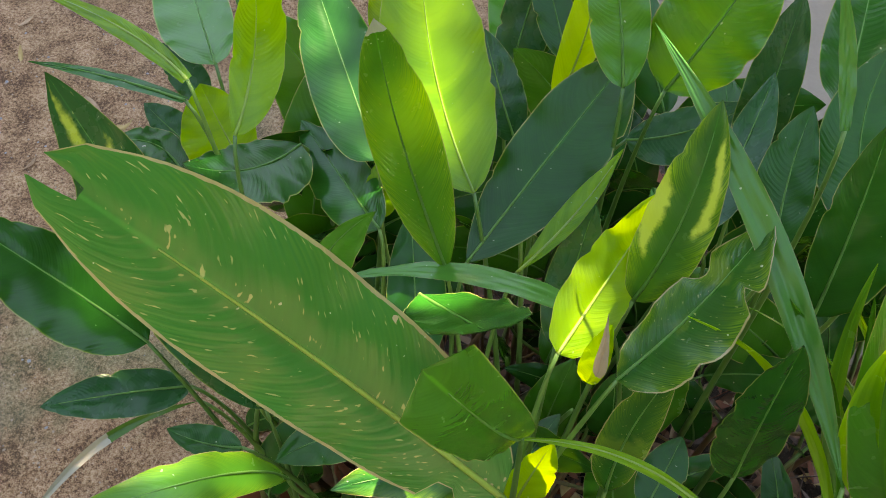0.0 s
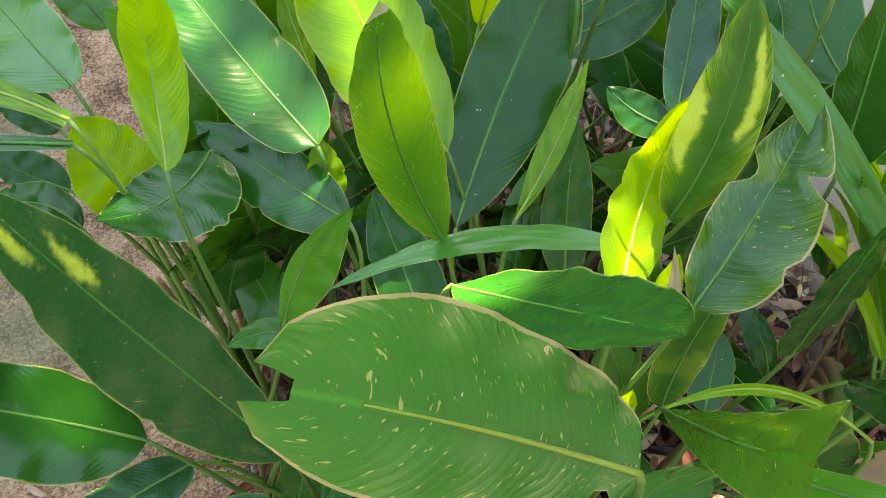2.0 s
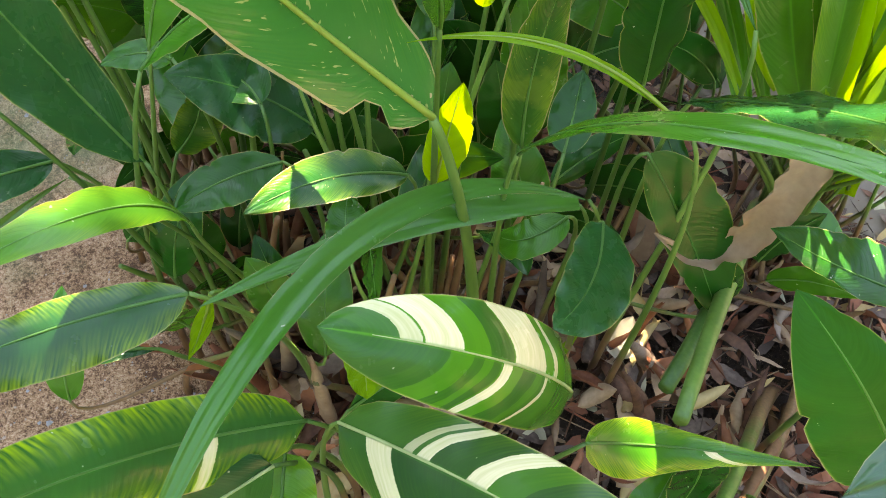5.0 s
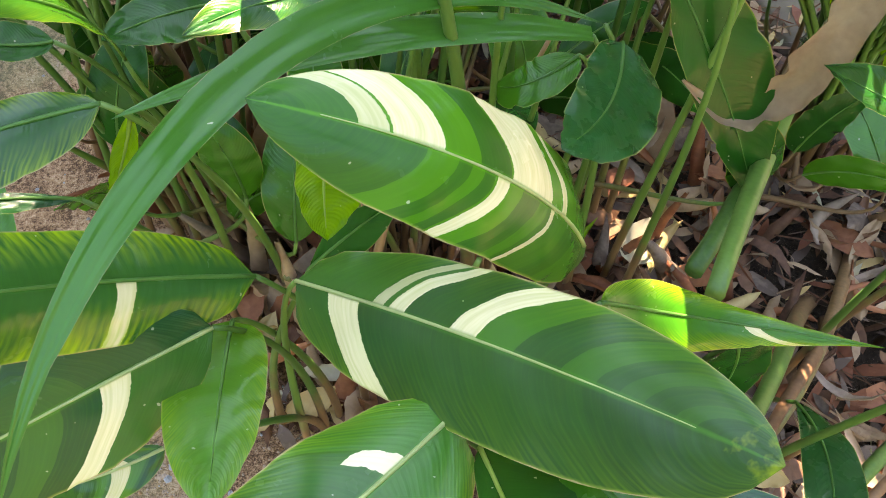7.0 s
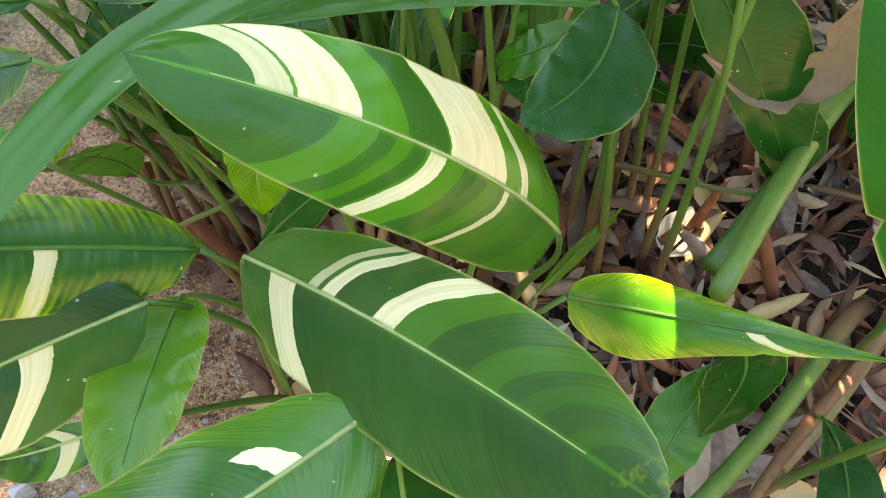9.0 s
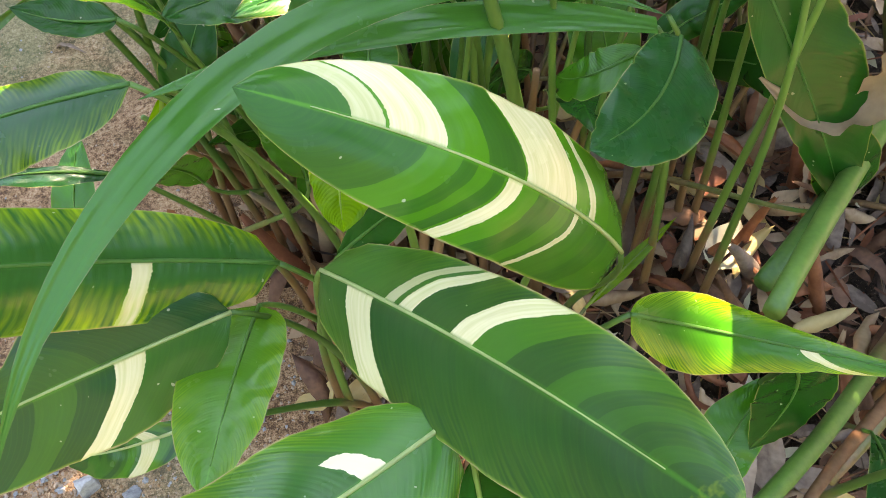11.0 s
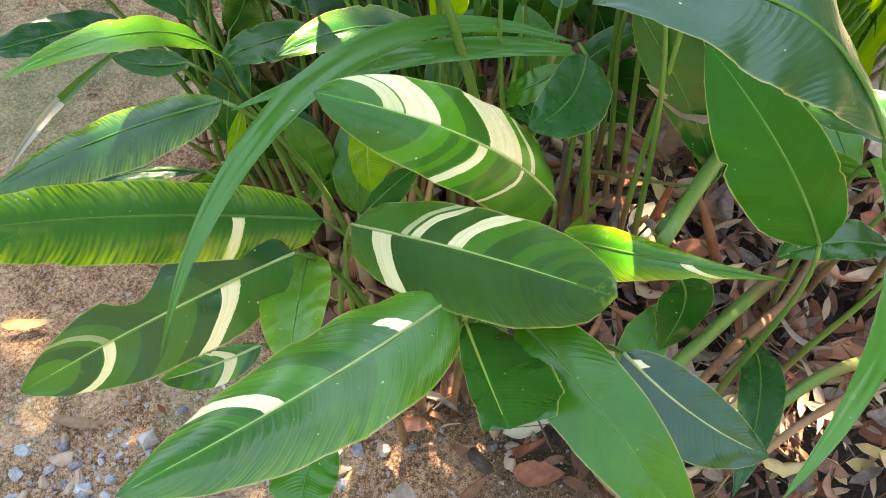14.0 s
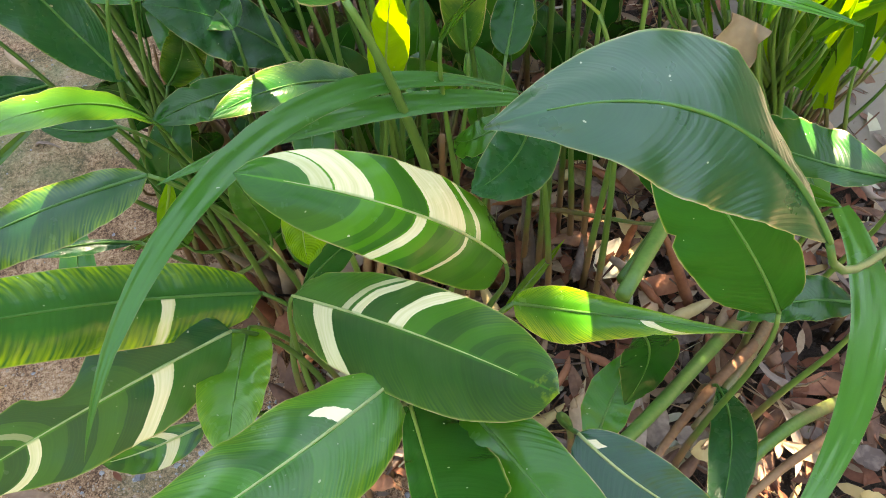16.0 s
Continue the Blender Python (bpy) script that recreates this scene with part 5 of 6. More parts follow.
leaf(plant, (0.434, 0.475, 0.717), (0.392, 0.539, 0.832), (0.340, 0.556, 0.932), (0.811, -0.335, 0.480), 0.011, 0.012, "mid", "strap", ext=0.4, rib=None, droop=0.0, fold=0.45, root=(0.727, 0.587, 0.000), seed=117)
leaf(plant, (0.429, 0.477, 0.717), (0.359, 0.535, 0.838), (0.263, 0.540, 0.947), (0.811, -0.335, 0.480), 0.008, 0.009, "strap", "strap", ext=0.3, rib=None, droop=0.0, fold=0.45, root=(0.727, 0.587, 0.000), seed=118)
leaf(plant, (0.423, 0.484, 0.717), (0.395, 0.561, 0.839), (0.377, 0.590, 0.949), (0.811, -0.335, 0.480), 0.008, 0.009, "fresh", "strap", ext=0.3, rib=None, droop=0.0, fold=0.45, root=(0.727, 0.587, 0.000), seed=119)
leaf(plant, (0.476, 0.483, 0.681), (0.437, 0.543, 0.807), (0.404, 0.567, 0.908), (0.835, -0.376, 0.403), 0.008, 0.009, "mid", "strap", ext=0.4, rib=None, droop=0.0, fold=0.45, root=(0.758, 0.590, 0.000), seed=120)
leaf(plant, (0.511, 0.492, 0.681), (0.474, 0.580, 0.801), (0.410, 0.640, 0.893), (0.835, -0.376, 0.403), 0.005, 0.006, "strap", "strap", ext=0.3, rib=None, droop=0.0, fold=0.45, root=(0.758, 0.590, 0.000), seed=121)
leaf(plant, (0.474, 0.503, 0.681), (0.415, 0.568, 0.804), (0.349, 0.581, 0.901), (0.835, -0.376, 0.403), 0.005, 0.006, "fresh", "strap", ext=0.3, rib=None, droop=0.0, fold=0.45, root=(0.758, 0.590, 0.000), seed=122)
leaf(plant, (0.559, 0.474, 0.676), (0.559, 0.506, 0.824), (0.549, 0.515, 0.932), (0.716, -0.684, 0.138), 0.010, 0.010, "strap", "strap", ext=0.4, rib=None, droop=0.0, fold=0.45, root=(0.775, 0.616, 0.000), seed=123)
leaf(plant, (0.537, 0.466, 0.676), (0.519, 0.511, 0.828), (0.503, 0.551, 0.942), (0.716, -0.684, 0.138), 0.007, 0.007, "strap", "strap", ext=0.3, rib=None, droop=0.0, fold=0.45, root=(0.775, 0.616, 0.000), seed=124)
leaf(plant, (0.546, 0.464, 0.676), (0.508, 0.490, 0.841), (0.447, 0.500, 0.978), (0.716, -0.684, 0.138), 0.007, 0.007, "fresh", "strap", ext=0.3, rib=None, droop=0.0, fold=0.45, root=(0.775, 0.616, 0.000), seed=125)
plant = thing("grass_plant", (0.26, 0.56, 0.0), "tuft of long arching green grass blades", "plant", "plants of the bed")
leaf(plant, (0.372, 0.436, 0.875), (0.264, 0.596, 1.038), (0.126, 0.732, 1.170), (0.830, 0.154, 0.536), 0.016, 0.016, "blade", "narrow", rib=None, notches=((0.88, -1, 0.09, 0.03),), root=(0.370, 0.446, 0.000), seed=126)
leaf(plant, (0.150, 0.624, 0.826), (0.008, 0.669, 0.826), (-0.182, 0.681, 0.765), (0.185, 0.978, -0.095), 0.017, 0.017, "blade", "strap", rib=None, root=(0.223, 0.578, 0.000), seed=127)
leaf(plant, (0.307, 0.370, 0.805), (0.165, 0.419, 0.902), (0.023, 0.397, 0.951), (0.348, 0.769, 0.536), 0.006, 0.005, "pale", "narrow", rib=RIB_YELLOW, notches=((0.39, 1, 0.13, 0.029), (0.84, -1, 0.11, 0.034), (0.35, -1, 0.06, 0.014)), root=(0.378, 0.400, 0.000), seed=128)
leaf(plant, (0.240, 0.410, 0.652), (-0.005, 0.348, 0.766), (-0.276, 0.027, 0.680), (-0.430, 0.627, 0.650), 0.016, 0.015, "blade", "narrow", also=(-0.142, 0.210, 0.797), rib=None, notches=((0.86, -1, 0.15, 0.03), (0.53, 1, 0.07, 0.031)), root=(0.304, 0.498, 0.000), seed=129)
leaf(plant, (0.237, 0.424, 0.623), (0.006, 0.370, 0.706), (-0.189, 0.298, 0.735), (-0.164, 0.903, 0.398), 0.012, 0.018, "blade", "strap", rib=None, root=(0.289, 0.469, 0.000), seed=130)

plant = thing("leaning_stalks", (0.66, 0.33, 0.0), "thick leaning green stalks with split brown sheaths", "plant", "plants of the bed")
stem(plant, ((0.17, -0.05, 0.50), (0.30, 0.04, 0.43), (0.49, 0.20, 0.26), (0.69, 0.36, 0.02)), (0.0081, 0.0135))
stem(plant, ((0.33, 0.02, 0.37), (0.42, 0.10, 0.30), (0.55, 0.20, 0.20), (0.70, 0.32, 0.02)), (0.0054, 0.0121), STALK_BROWN, "old_sheath", "split reddish brown sheath")
stem(plant, ((0.42, -0.02, 0.33), (0.52, 0.04, 0.30), (0.66, 0.10, 0.20), (0.84, 0.20, 0.02)), (0.0081, 0.0121))
stem(plant, ((0.42, -0.05, 0.25), (0.55, 0.02, 0.22), (0.68, 0.08, 0.14), (0.82, 0.18, 0.02)), (0.0054, 0.0095), STALK_BROWN, "old_sheath", "split reddish brown sheath")
stem(plant, ((0.316, 0.184, 0.508), (0.400, 0.290, 0.455), (0.488, 0.398, 0.400), (0.80, 0.72, 0.0)), (0.0100, 0.0190))
stem(plant, ((0.352, 0.262, 0.400), (0.420, 0.330, 0.385), (0.490, 0.405, 0.360), (0.78, 0.70, 0.0)), (0.0110, 0.0180))
stem(plant, ((0.36, 0.28, 0.385), (0.43, 0.345, 0.37), (0.52, 0.44, 0.33), (0.75, 0.69, 0.0)), (0.0060, 0.0130), STALK_BROWN, "old_sheath", "split reddish brown sheath")
stem(plant, ((0.44, 0.10, 0.20), (0.56, 0.20, 0.18), (0.70, 0.34, 0.10), (0.84, 0.48, 0.0)), (0.0080, 0.0120))


def dead_leaf(plant):
    """A withered leaf that hangs over the stalks and curls up at its end, with a ragged rim."""
    line = [Vector(p) - Vector(plant.location) for p in ((0.511, 0.419, 0.708), (0.489, 0.402, 0.593), (0.463, 0.403, 0.498), (0.345, 0.412, 0.552))]
    bm = bmesh.new()
    grid = []
    for i in range(41):
        s = i / 40
        p = spine(line, s)
        ahead = (spine(line, s + 0.01) - spine(line, s - 0.01)).normalized()
        out = ahead.cross(Vector((-0.45, -0.58, 0.68))).normalized()
        out = Matrix.Rotation(radians(-15 + 35 * min(1.0, max(0.0, (s - 0.25) / 0.4))), 3, ahead) @ out
        up = out.cross(ahead)
        w = 0.030 * (1 - 0.55 * s ** 1.3) * min(1.0, (1 - s) * 7 + 0.15)
        row = []
        for j in range(-6, 7):
            v = j / 6
            ragged = 1 + 0.5 * noise.noise(Vector((s * 14, v * 1.5, 7))) * abs(v)
            bend = 1.15 * v
            row.append(bm.verts.new(p + out * w * ragged * math.sin(bend) + up * (w * (1 - math.cos(bend)) + 0.004 * noise.noise(Vector((s * 9, v * 3, 2))))))
        grid.append(row)
    for r0, r1 in zip(grid, grid[1:]):
        for k in range(12):
            bm.faces.new((r0[k], r0[k + 1], r1[k + 1], r1[k]))
    part("dead_leaf", mesh_of("dead_leaf", bm, LEAF["dry"]), plant, "withered tan leaf curled over the stalks")


dead_leaf(plant)
rng = random.Random(21)
for cx, cy, count, spread in ((0.12, 0.66, 16, 0.16), (-0.26, 0.82, 12, 0.10), (-0.16, 0.62, 10, 0.10), (0.66, 0.62, 5, 0.10), (0.20, 1.10, 14, 0.22), (0.02, 0.86, 12, 0.18), (0.46, 1.20, 16, 0.18), (-0.06, 1.26, 14, 0.16), (-0.22, 1.00, 9, 0.05), (0.78, 1.10, 10, 0.14), (-0.05, 0.95, 12, 0.14), (0.30, 0.88, 12, 0.14), (0.60, 0.84, 12, 0.12)):
    back = cy > 0.95
    plant = thing("broadleaf_plant", (cx, cy, 0.0), "low inner shoots of dark green leaves among old stalks", "plant", "plants of the bed")
    for k in range(count):
        base = Vector((cx + rng.gauss(0, spread), cy + rng.gauss(0, spread), rng.uniform(0.30, 0.60) if back else rng.uniform(0.16, 0.40)))
        way = Vector((rng.gauss(0, 0.5), rng.gauss(0.0, 0.5), rng.uniform(0.5, 1.2))).normalized()
        size = rng.uniform(0.22, 0.36) if back else rng.uniform(0.13, 0.22)
        mid = base + way * size * 0.55
        tip = base + way * size + Vector((way.x, way.y, -0.5)) * 0.05
        side = way.cross(Vector((0, -0.8, 0.6))).normalized()
        if side.cross(way).z - side.cross(way).y < 0:
            side = -side
        wide = size * rng.uniform(0.17, 0.22)
        leaf(plant, base, mid, tip, side, wide, wide, rng.choice(("dark", "dark", "mid", "dark")), root=(cx + rng.gauss(0, 0.06), cy + rng.gauss(0, 0.06), 0.0), seed=900 + k, droop=rng.uniform(0, 0.3))
plant = thing("lily_plant", (0.82, 0.66, 0.0), "dense fan of long green strap leaves behind the first", "plant", "plants of the bed")
rng = random.Random(44)
for k in range(34):
    foot = Vector((0.82 + rng.gauss(0, 0.05), 0.66 + rng.gauss(0, 0.05), 0.0))
    turn = rng.uniform(-1.35, 1.35)
    out = Vector((math.sin(turn), rng.uniform(-0.45, 0.25), 0.0))
    base = foot + out * 0.10 + Vector((0, 0, rng.uniform(0.25, 0.42)))
    mid = foot + out * rng.uniform(0.20, 0.30) + Vector((0, 0, rng.uniform(0.62, 0.80)))
    tip = foot + out * rng.uniform(0.36, 0.55) + Vector((0, 0, rng.uniform(0.80, 1.08)))
    wide = rng.uniform(0.010, 0.021)
    leaf(plant, base, mid, tip, (math.cos(turn), -0.5, 0.25), wide, wide, rng.choice(("strap", "strap", "mid", "fresh")), "strap", rib=None, droop=0.0, fold=0.4, root=foot, seed=600 + k)
plant = thing("old_stalks", (-0.10, 0.62, 0.0), "bunch of dry brown old stalks among green ones", "plant", "plants of the bed")
rng = random.Random(11)
for k in range(46):
    cx, cy, spread = ((-0.17, 0.68, 0.06), (0.12, 0.58, 0.08), (-0.16, 0.76, 0.07), (-0.02, 0.42, 0.05), (-0.30, 1.02, 0.06))[k % 5]
    tall = rng.uniform(0.20, 0.46)
    lean = Vector((rng.gauss(0, 0.06), rng.gauss(-0.03, 0.06), tall))
    foot = Vector((cx + rng.gauss(0, spread), cy + rng.gauss(0, spread), 0.0))
    green = k % 3 == 0
    stem(plant, (foot + lean * 1.0, foot + lean * 0.55 + Vector((rng.gauss(0, 0.012), 0, 0)), foot), (rng.uniform(0.002, 0.005), rng.uniform(0.008, 0.014)), STALK if green else STALK_BROWN, "green_stalk" if green else "dry_stalk")

# dead sheaths that stand and hang round the feet of the stalks
plant = thing("old_stalks", (0.0, 0.45, 0.0), "withered brown sheaths round the feet of the stalks", "plant", "plants of the bed")
rng = random.Random(31)
for k in range(130):
    cx, cy, sx = ((-0.16, 0.68, 0.09), (0.12, 0.56, 0.10), (0.45, 0.40, 0.07), (-0.02, 0.36, 0.06), (0.28, 0.62, 0.12), (0.62, 0.55, 0.10), (-0.26, 0.80, 0.07))[k % 7]
    foot = Vector((cx + rng.gauss(0, sx), cy + rng.gauss(0, sx), 0.005))
    tall, wide = rng.uniform(0.08, 0.30), rng.uniform(0.008, 0.018)
    if k >= 84:
        foot = Vector((rng.gauss(-0.13, 0.055), rng.gauss(0.60, 0.08), rng.uniform(0.0, 0.06)))
        tall, wide = rng.uniform(0.16, 0.34), rng.uniform(0.010, 0.020)
    lean = Vector((rng.gauss(0, 0.35), rng.gauss(-0.15, 0.35), 1.0)).normalized()
    sideways = lean.cross(Vector((rng.gauss(0, 0.6), -1, 0))).normalized()
    front = sideways.cross(lean)
    bow, roll_in = rng.uniform(-0.5, 0.9), rng.uniform(0.5, 2.2)
    bm = bmesh.new()
    grid = []
    for i in range(9):
        s = i / 8
        w = wide * (1.0 - 0.75 * s ** 2) * (1 + 0.25 * noise.noise(Vector((s * 6, k, 0))))
        c = foot - Vector(plant.location) + lean * tall * s + front * (-bow * tall * s * s * 0.5) - Vector((0, 0, 1)) * max(0, bow) * tall * 0.45 * s ** 3
        grid.append([bm.verts.new(c + sideways * w * math.sin(roll_in * v) / roll_in * 1.6 + front * w * math.cos(roll_in * v)) for v in (-1, -0.5, 0, 0.5, 1)])
    for r0, r1 in zip(grid, grid[1:]):
        for q in range(4):
            bm.faces.new((r0[q], r0[q + 1], r1[q + 1], r1[q]))
    part("dead_sheath", mesh_of("dead_sheath", bm, DRY[(3, 0, 1, 3, 2)[k % 5]]), plant)

# ---- fallen leaves ----
def dry_leaf_mesh(name, length, width, curl, bend, material, seed):
    """A fallen leaf: long oval, curled across, bent along, with a raised midrib and a crumpled rim."""
    rng = random.Random(seed)
    bm = bmesh.new()
    grid = []
    off, twist = rng.uniform(0, 9), rng.uniform(-1.0, 1.0)
    for i in range(11):
        s = i / 10
        w = width * max(0.03, math.sin(math.pi * s ** 0.85) ** 0.75) * (1 + 0.18 * noise.noise(Vector((s * 5, off, 0))))
        x = (s - 0.5) * length
        row = []
        for j in range(-3, 4):
            v = j / 3
            a = curl * v
            y = w * (math.sin(a) / curl if abs(curl) > 0.05 else v)
            z = w * (1 - math.cos(a)) / max(0.3, abs(curl)) * (1 if curl > 0 else -1) + 0.0014 * (j == 0)
            t = twist * (s - 0.5)
            y, z = y * math.cos(t) - z * math.sin(t), y * math.sin(t) + z * math.cos(t)
            z += bend * length * (s - 0.5) ** 2 + 0.006 * noise.noise(Vector((s * 7, v * 2, off)))
            row.append(bm.verts.new((x, y + 0.25 * bend * length * (s - 0.5) ** 2, z)))
        grid.append(row)
    for a, b in zip(grid, grid[1:]):
        for k in range(6):
            bm.faces.new((a[k], a[k + 1], b[k + 1], b[k]))
    return mesh_of(name, bm, material)


def litter_height(x, y):
    return 0.05 * max(0.0, 1 - ((x - 0.45) / 0.85) ** 2 - ((y - 0.5) / 0.9) ** 2)


def bed_chance(x, y):
    """How thick the litter lies: deep in the bed, thin on the bare soil."""
    edge = (x + 0.25 - 1.3 * max(0.0, 0.30 - y)) / 0.18 + 0.6 * noise.noise(Vector((x * 3, y * 3, 1)))
    return min(1.0, max(0.03, edge))


rng = random.Random(5)
kinds = []
for k in range(30):
    kinds.append(dry_leaf_mesh("fallen_leaf", rng.uniform(0.055, 0.145), rng.uniform(0.008, 0.024), rng.uniform(-2.2, 2.6), rng.uniform(-1.2, 1.5), DRY[(0, 1, 3, 1, 0, 2, 3, 1, 2, 4)[k % 10]], k))
made = 0
while made < 290:
    x, y = rng.uniform(-0.45, 0.95), rng.uniform(-0.25, 0.75)
    if rng.random() > bed_chance(x, y):
        continue
    made += 1
    ob = new("fallen_leaf", kinds[rng.randrange(30)])
    ob.matrix_world = pose(x, y, 0.022 + litter_height(x, y) + rng.uniform(0, 0.03), rng.gauss(0, 22), rng.gauss(0, 22), rng.uniform(0, 360))
    tagged(ob, "dry curled brown leaf lying in the litter", "fallen leaf", "fallen leaves")


for k in range(34):
    x, y = rng.uniform(-1.5, -0.55), rng.uniform(0.75, 2.2)
    ob = new("fallen_leaf", kinds[(1, 3, 9, 11, 19, 13, 5)[k % 7]])
    ob.matrix_world = pose(x, y, ground_z(x, y) + 0.008, rng.gauss(0, 9), rng.gauss(0, 9), rng.uniform(0, 360)) @ Matrix.Scale(rng.uniform(0.5, 0.9), 4)
    tagged(ob, "dry tan leaf lying on the bare soil", "fallen leaf", "fallen leaves")


def special_leaf(place, length, width, curl, bend, material, label, seed, turn):
    ob = new("fallen_leaf", dry_leaf_mesh("fallen_leaf", length, width, curl, bend, material, seed))
    ob.matrix_world = pose(*place, *turn)
    tagged(ob, label, "fallen leaf", "fallen leaves")


PALE_DRY = plain_material("dry leaf pale", (0.40, 0.36, 0.22), (0.56, 0.52, 0.36), 0.7, 30, 0.4, thin=0.1)
special_leaf((0.430, 0.475, 0.080), 0.085, 0.034, 0.5, 0.3, PALE_DRY, "pale holed dry leaf lying on the litter", 301, (12, -10, 55))
special_leaf((0.405, 0.575, 0.078), 0.125, 0.013, 0.9, 0.5, DRY[4], "long straw yellow dry leaf on the litter", 302, (8, -6, -28))
special_leaf((0.480, 0.530, 0.075), 0.085, 0.018, 1.5, 1.2, DRY[4], "crumpled yellow brown leaf on the litter", 303, (25, 10, -60))
special_leaf((0.430, 0.105, 0.055), 0.075, 0.032, 0.6, 0.2, PALE_DRY, "flat beige dry leaf beside the stalks", 304, (6, -8, -20))
special_leaf((-0.100, 0.310, 0.050), 0.085, 0.024, 0.8, 0.4, DRY[4], "yellow dry leaf lying on brown litter", 305, (10, 0, 20))
special_leaf((-0.068, 0.345, 0.065), 0.085, 0.016, 1.2, 0.5, PALE_DRY, "pale green curled leaf on the litter", 306, (10, 5, -10))
special_leaf((-0.750, 0.470, 0.018), 0.110, 0.012, 0.7, 0.3, DRY[4], "narrow straw leaf lying on bare soil", 307, (0, 0, -4))
special_leaf((-0.640, 0.258, 0.016), 0.110, 0.012, 0.8, 0.3, DRY[1], "narrow tan leaf lying beside gravel", 308, (0, 0, -14))
special_leaf((-0.030, 0.195, 0.045), 0.130, 0.014, 1.5, 0.8, DRY[3], "curled reddish brown leaf on the soil", 309, (20, 0, -50))
special_leaf((0.150, 0.045, 0.035), 0.085, 0.024, 0.5, 0.3, DRY[3], "flat reddish brown leaf on the soil", 310, (0, 0, -10))
special_leaf((0.150, 0.130, 0.045), 0.100, 0.022, 0.9, 0.4, PALE_DRY, "pale tan dry leaf under the plant", 311, (10, 0, 15))
special_leaf((0.660, 0.090, 0.060), 0.150, 0.016, 1.8, 0.6, DRY[3], "long curled rust brown leaf by the stalks", 312, (20, 0, 55))
special_leaf((0.570, -0.035, 0.045), 0.070, 0.022, 0.6, 0.3, DRY[4], "small yellow leaf lying on the litter", 313, (0, 10, 35))

def litter_stuff():
    """The crumbled layer of old leaves and twigs under the loose ones."""
    for slot, count in ((0, 1900), (2, 1600), (1, 800), (3, 1000), (4, 260), (5, 200)):
        verts, faces = [], []
        done = 0
        while done < count:
            x, y = rng.uniform(-0.5, 1.6), rng.uniform(-0.4, 1.7)
            if rng.random() > bed_chance(x, y):
                continue
            done += 1
            m = pose(x, y, 0.008 + litter_height(x, y) * 0.9 + rng.uniform(0, 0.012), rng.gauss(0, 26), rng.gauss(0, 20), rng.uniform(0, 360))
            l = rng.uniform(0.010, 0.042)
            w, c = l * rng.uniform(0.14, 0.38), rng.uniform(-0.010, 0.016)
            at = len(verts)
            for s, v in ((-1, 0), (-0.5, -1), (-0.5, 1), (0.1, -1.1), (0.1, 1.1), (0.6, -0.8), (0.6, 0.8), (1, 0)):
                verts.append(m @ Vector((l * s, w * v, c * v * v + c * s * s)))
            faces += [tuple(at + q for q in f) for f in ((0, 1, 2), (1, 3, 4, 2), (3, 5, 6, 4), (5, 7, 6))]
        for k in range(count // 4):
            x, y = rng.uniform(-0.2, 1.5), rng.uniform(-0.3, 1.6)
            if rng.random() > bed_chance(x, y):
                continue
            m = pose(x, y, 0.02 + litter_height(x, y), rng.gauss(0, 8), rng.gauss(0, 12), rng.uniform(0, 360))
            l, w, at = rng.uniform(0.02, 0.09), rng.uniform(0.0006, 0.0018), len(verts)
            for s in (-1, 1):
                for a, b in ((0, w), (-w, -w), (w, -w)):
                    verts.append(m @ Vector((l * s, a, b + 0.01 * s)))
            faces += [tuple(at + q for q in f) for f in ((0, 1, 4, 3), (1, 2, 5, 4), (2, 0, 3, 5))]
        me = bpy.data.meshes.new("leaf_litter")
        me.from_pydata([tuple(v) for v in verts], [], faces)
        me.materials.append((DRY + [PALE_DRY])[slot])
        tagged(new("leaf_litter", me), "thick layer of broken brown leaves and twigs", "leaf litter", kind="stuff")


litter_stuff()

# ---- stones ----
def stone_mesh(seed, size, material):
    """A broken piece of gravel with flat facets."""
    rng2 = random.Random(seed)
    bm = bmesh.new()
    bmesh.ops.create_icosphere(bm, subdivisions=3, radius=size)
    cuts = [(Vector((rng2.gauss(0, 1), rng2.gauss(0, 1), rng2.gauss(0, 0.7))).normalized(), size * rng2.uniform(0.45, 0.8)) for k in range(9)]
    sx, sy = rng2.uniform(0.9, 1.35), rng2.uniform(0.7, 1.0)
    for v in bm.verts:
        for way, far in cuts:
            over = v.co.dot(way) - far
            if over > 0:
                v.co -= way * over
        v.co = Vector((v.co.x * sx, v.co.y * sy, v.co.z * 0.85)) * (1 + 0.13 * noise.noise(v.co * (2.6 / size)) + 0.05 * noise.noise(v.co * (7 / size)))
    me = mesh_of("stone", bm, material)
    for f in me.polygons:
        f.use_smooth = False
    return me


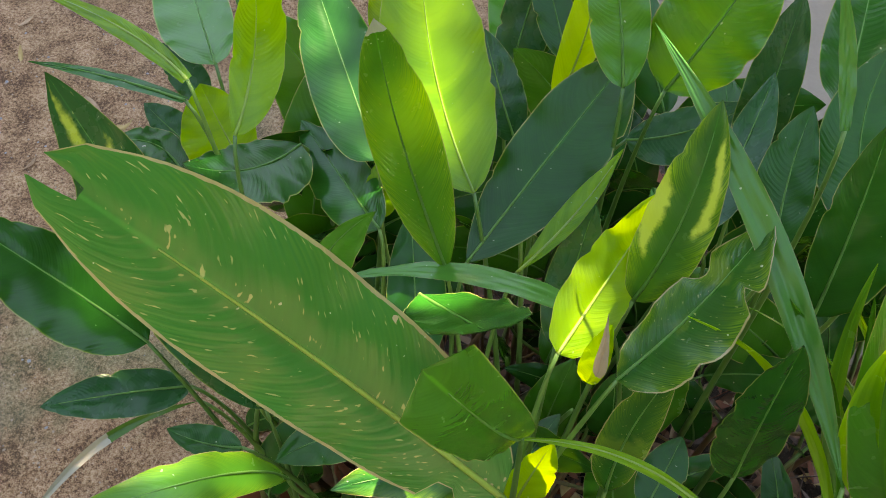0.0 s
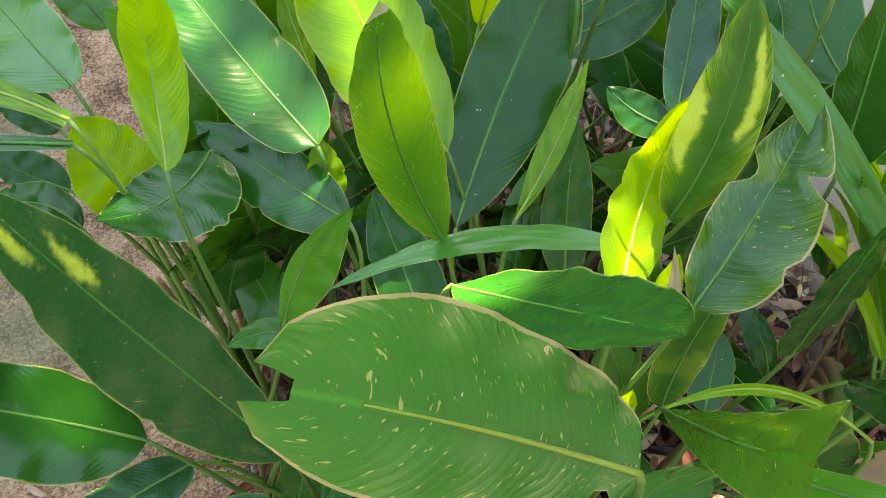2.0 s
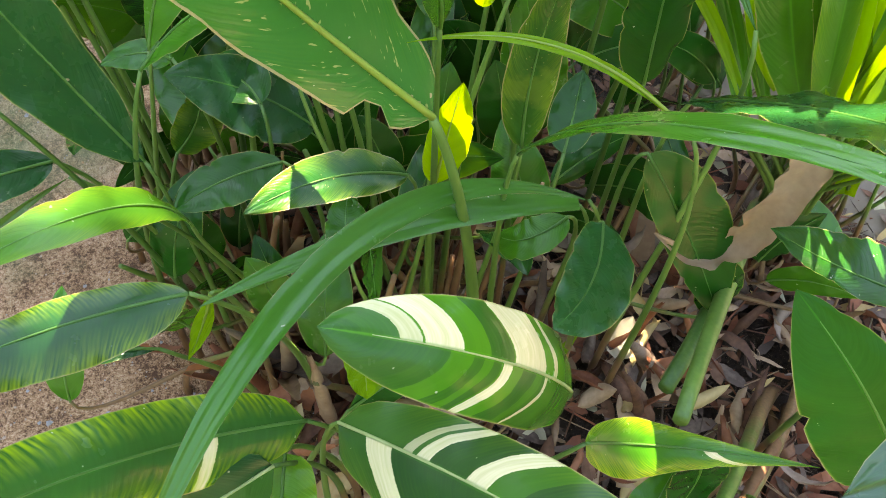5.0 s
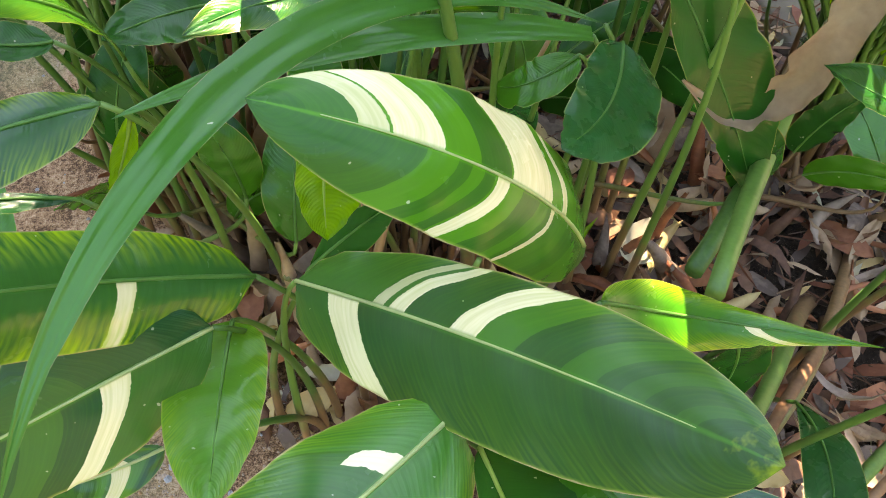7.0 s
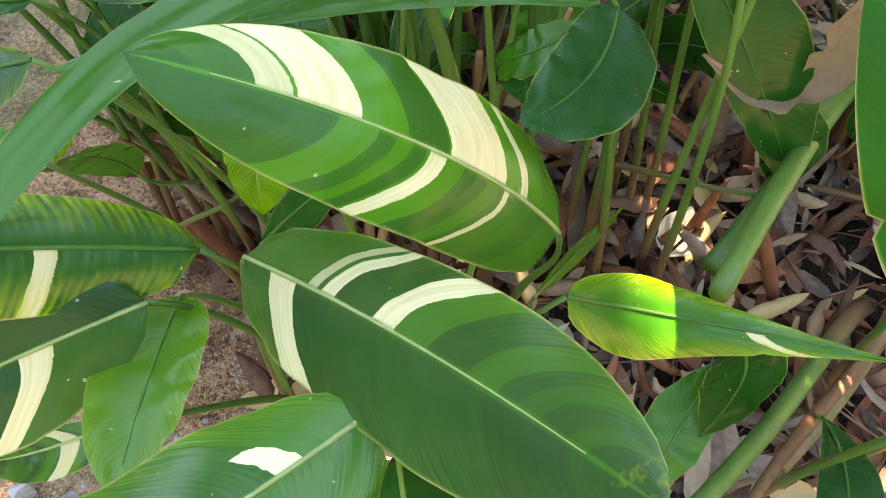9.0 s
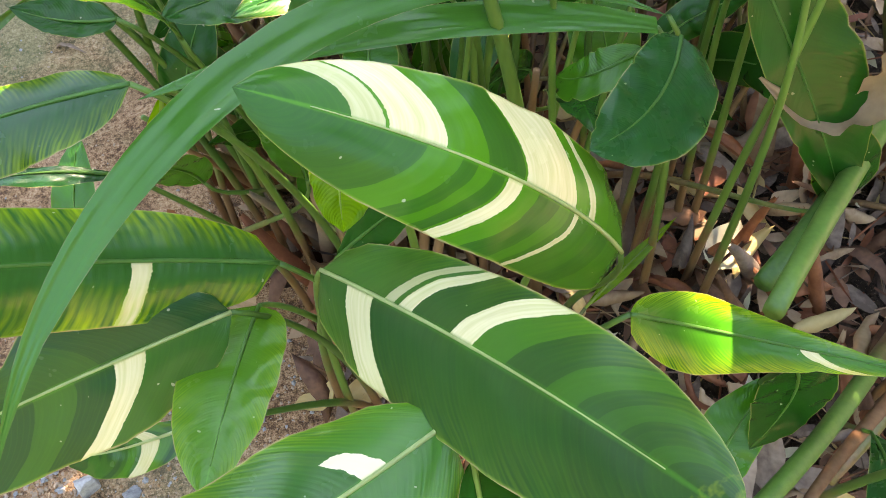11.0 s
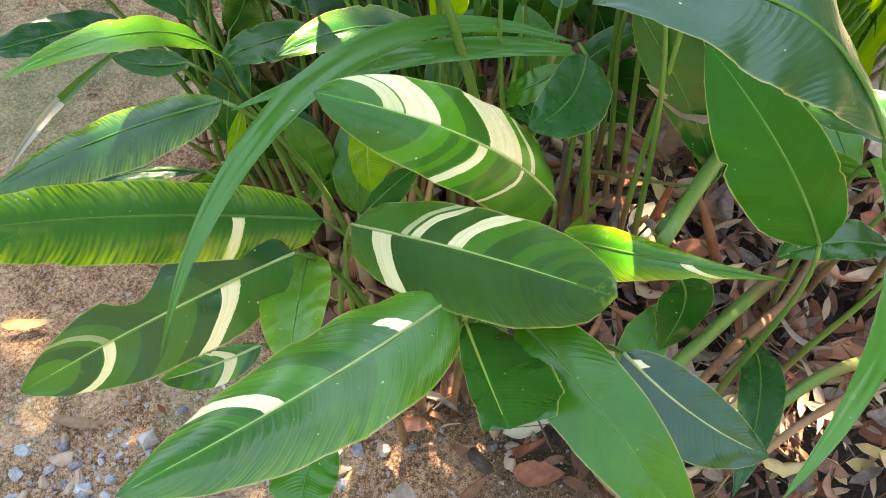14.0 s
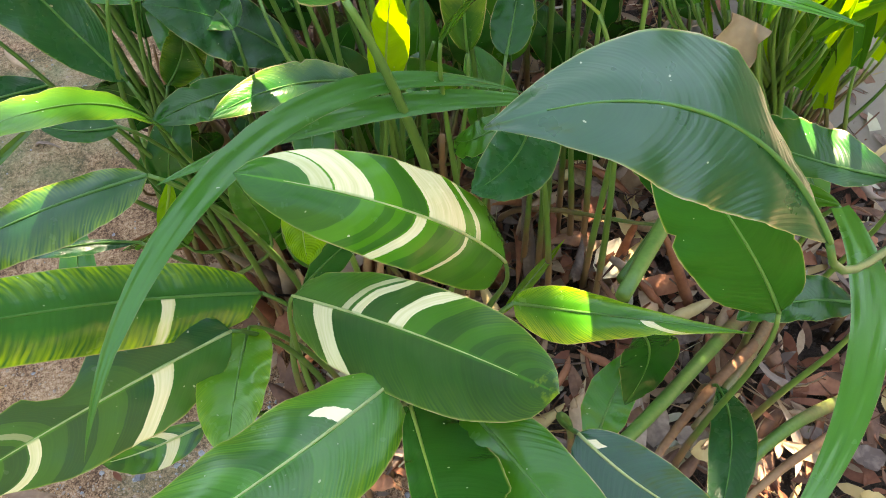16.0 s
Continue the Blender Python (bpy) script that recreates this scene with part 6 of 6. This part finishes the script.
stones = [stone_mesh(k, (0.004, 0.006, 0.017, 0.005, 0.009, 0.014, 0.005, 0.007)[k % 8], STONE[(0, 2, 0, 1, 2, 0, 0, 2)[k // 2]]) for k in range(16)]
for k in range(210):
    x, y = rng.gauss(-0.62, 0.11), rng.gauss(0.14, 0.06)
    if k % 5 == 0:
        x, y = rng.uniform(-0.4, 0.15), rng.gauss(0.08, 0.08)
    ob = new("stone", stones[rng.randrange(16)])
    ob.matrix_world = pose(x, y, ground_z(x, y) + 0.002, rng.uniform(0, 40), rng.uniform(0, 40), rng.uniform(0, 360)) @ Matrix.Diagonal((rng.uniform(0.6, 1.4), rng.uniform(0.5, 1.1), rng.uniform(0.4, 0.9), 1.0))
    tagged(ob, "small rough piece of grey gravel on the soil", "stone", "gravel")
big = new("stone", stone_mesh(77, 0.027, STONE[1]))
big.matrix_world = pose(-0.512, 0.212, ground_z(-0.512, 0.212) + 0.010, 0, 0, 30)
tagged(big, "rough white stone lying on the brown soil", "stone", "gravel")


def grit_stuff(material, count, small, large, label):
    verts, faces = [], []
    for k in range(count):
        x, y = rng.uniform(-1.5, 0.3), rng.uniform(-0.35, 2.0)
        if k % 2 == 0:
            x, y = rng.gauss(-0.55, 0.28), rng.gauss(0.18, 0.18)
        z = ground_z(x, y)
        r, at = rng.uniform(small, large) * rng.uniform(0.5, 1.0), len(verts)
        turn = rng.uniform(0, 6)
        for q in range(5):
            verts.append((x + r * math.cos(turn + q * 1.256) * rng.uniform(0.7, 1.3), y + r * math.sin(turn + q * 1.256) * rng.uniform(0.7, 1.3), z - 0.001))
        verts.append((x, y, z + r * rng.uniform(0.5, 1.0)))
        faces += [(at + q, at + (q + 1) % 5, at + 5) for q in range(5)]
    me = bpy.data.meshes.new("grit")
    me.from_pydata(verts, [], faces)
    me.materials.append(material)
    tagged(new("grit", me), label, "grit", kind="stuff")


grit_stuff(STONE[2].copy(), 6500, 0.0018, 0.0050, "loose brown grit and crumbs of soil")
grit_stuff(STONE[1].copy(), 1500, 0.0015, 0.0045, "pale crumbs of stone on the soil")
grit_stuff(STONE[0].copy(), 900, 0.003, 0.0075, "small grey pebbles on the soil")
grit_stuff(STALK_BROWN.copy(), 2600, 0.0018, 0.0050, "dark crumbs of bark and soil")

# ---- paving behind the bed ----
bm = bmesh.new()
bmesh.ops.create_cube(bm, size=1.0)
bmesh.ops.scale(bm, vec=(3.4, 4.6, 0.10), verts=bm.verts)
bmesh.ops.bevel(bm, geom=bm.edges[:], offset=0.012, segments=2, affect="EDGES")
slab = new("pavement", mesh_of("pavement", bm, CONCRETE))
slab.matrix_world = pose(2.33, 1.75, -0.005, 0, 0, 24)
tagged(slab, "plain pale grey concrete paving beside the plant bed", "pavement", kind="structure")
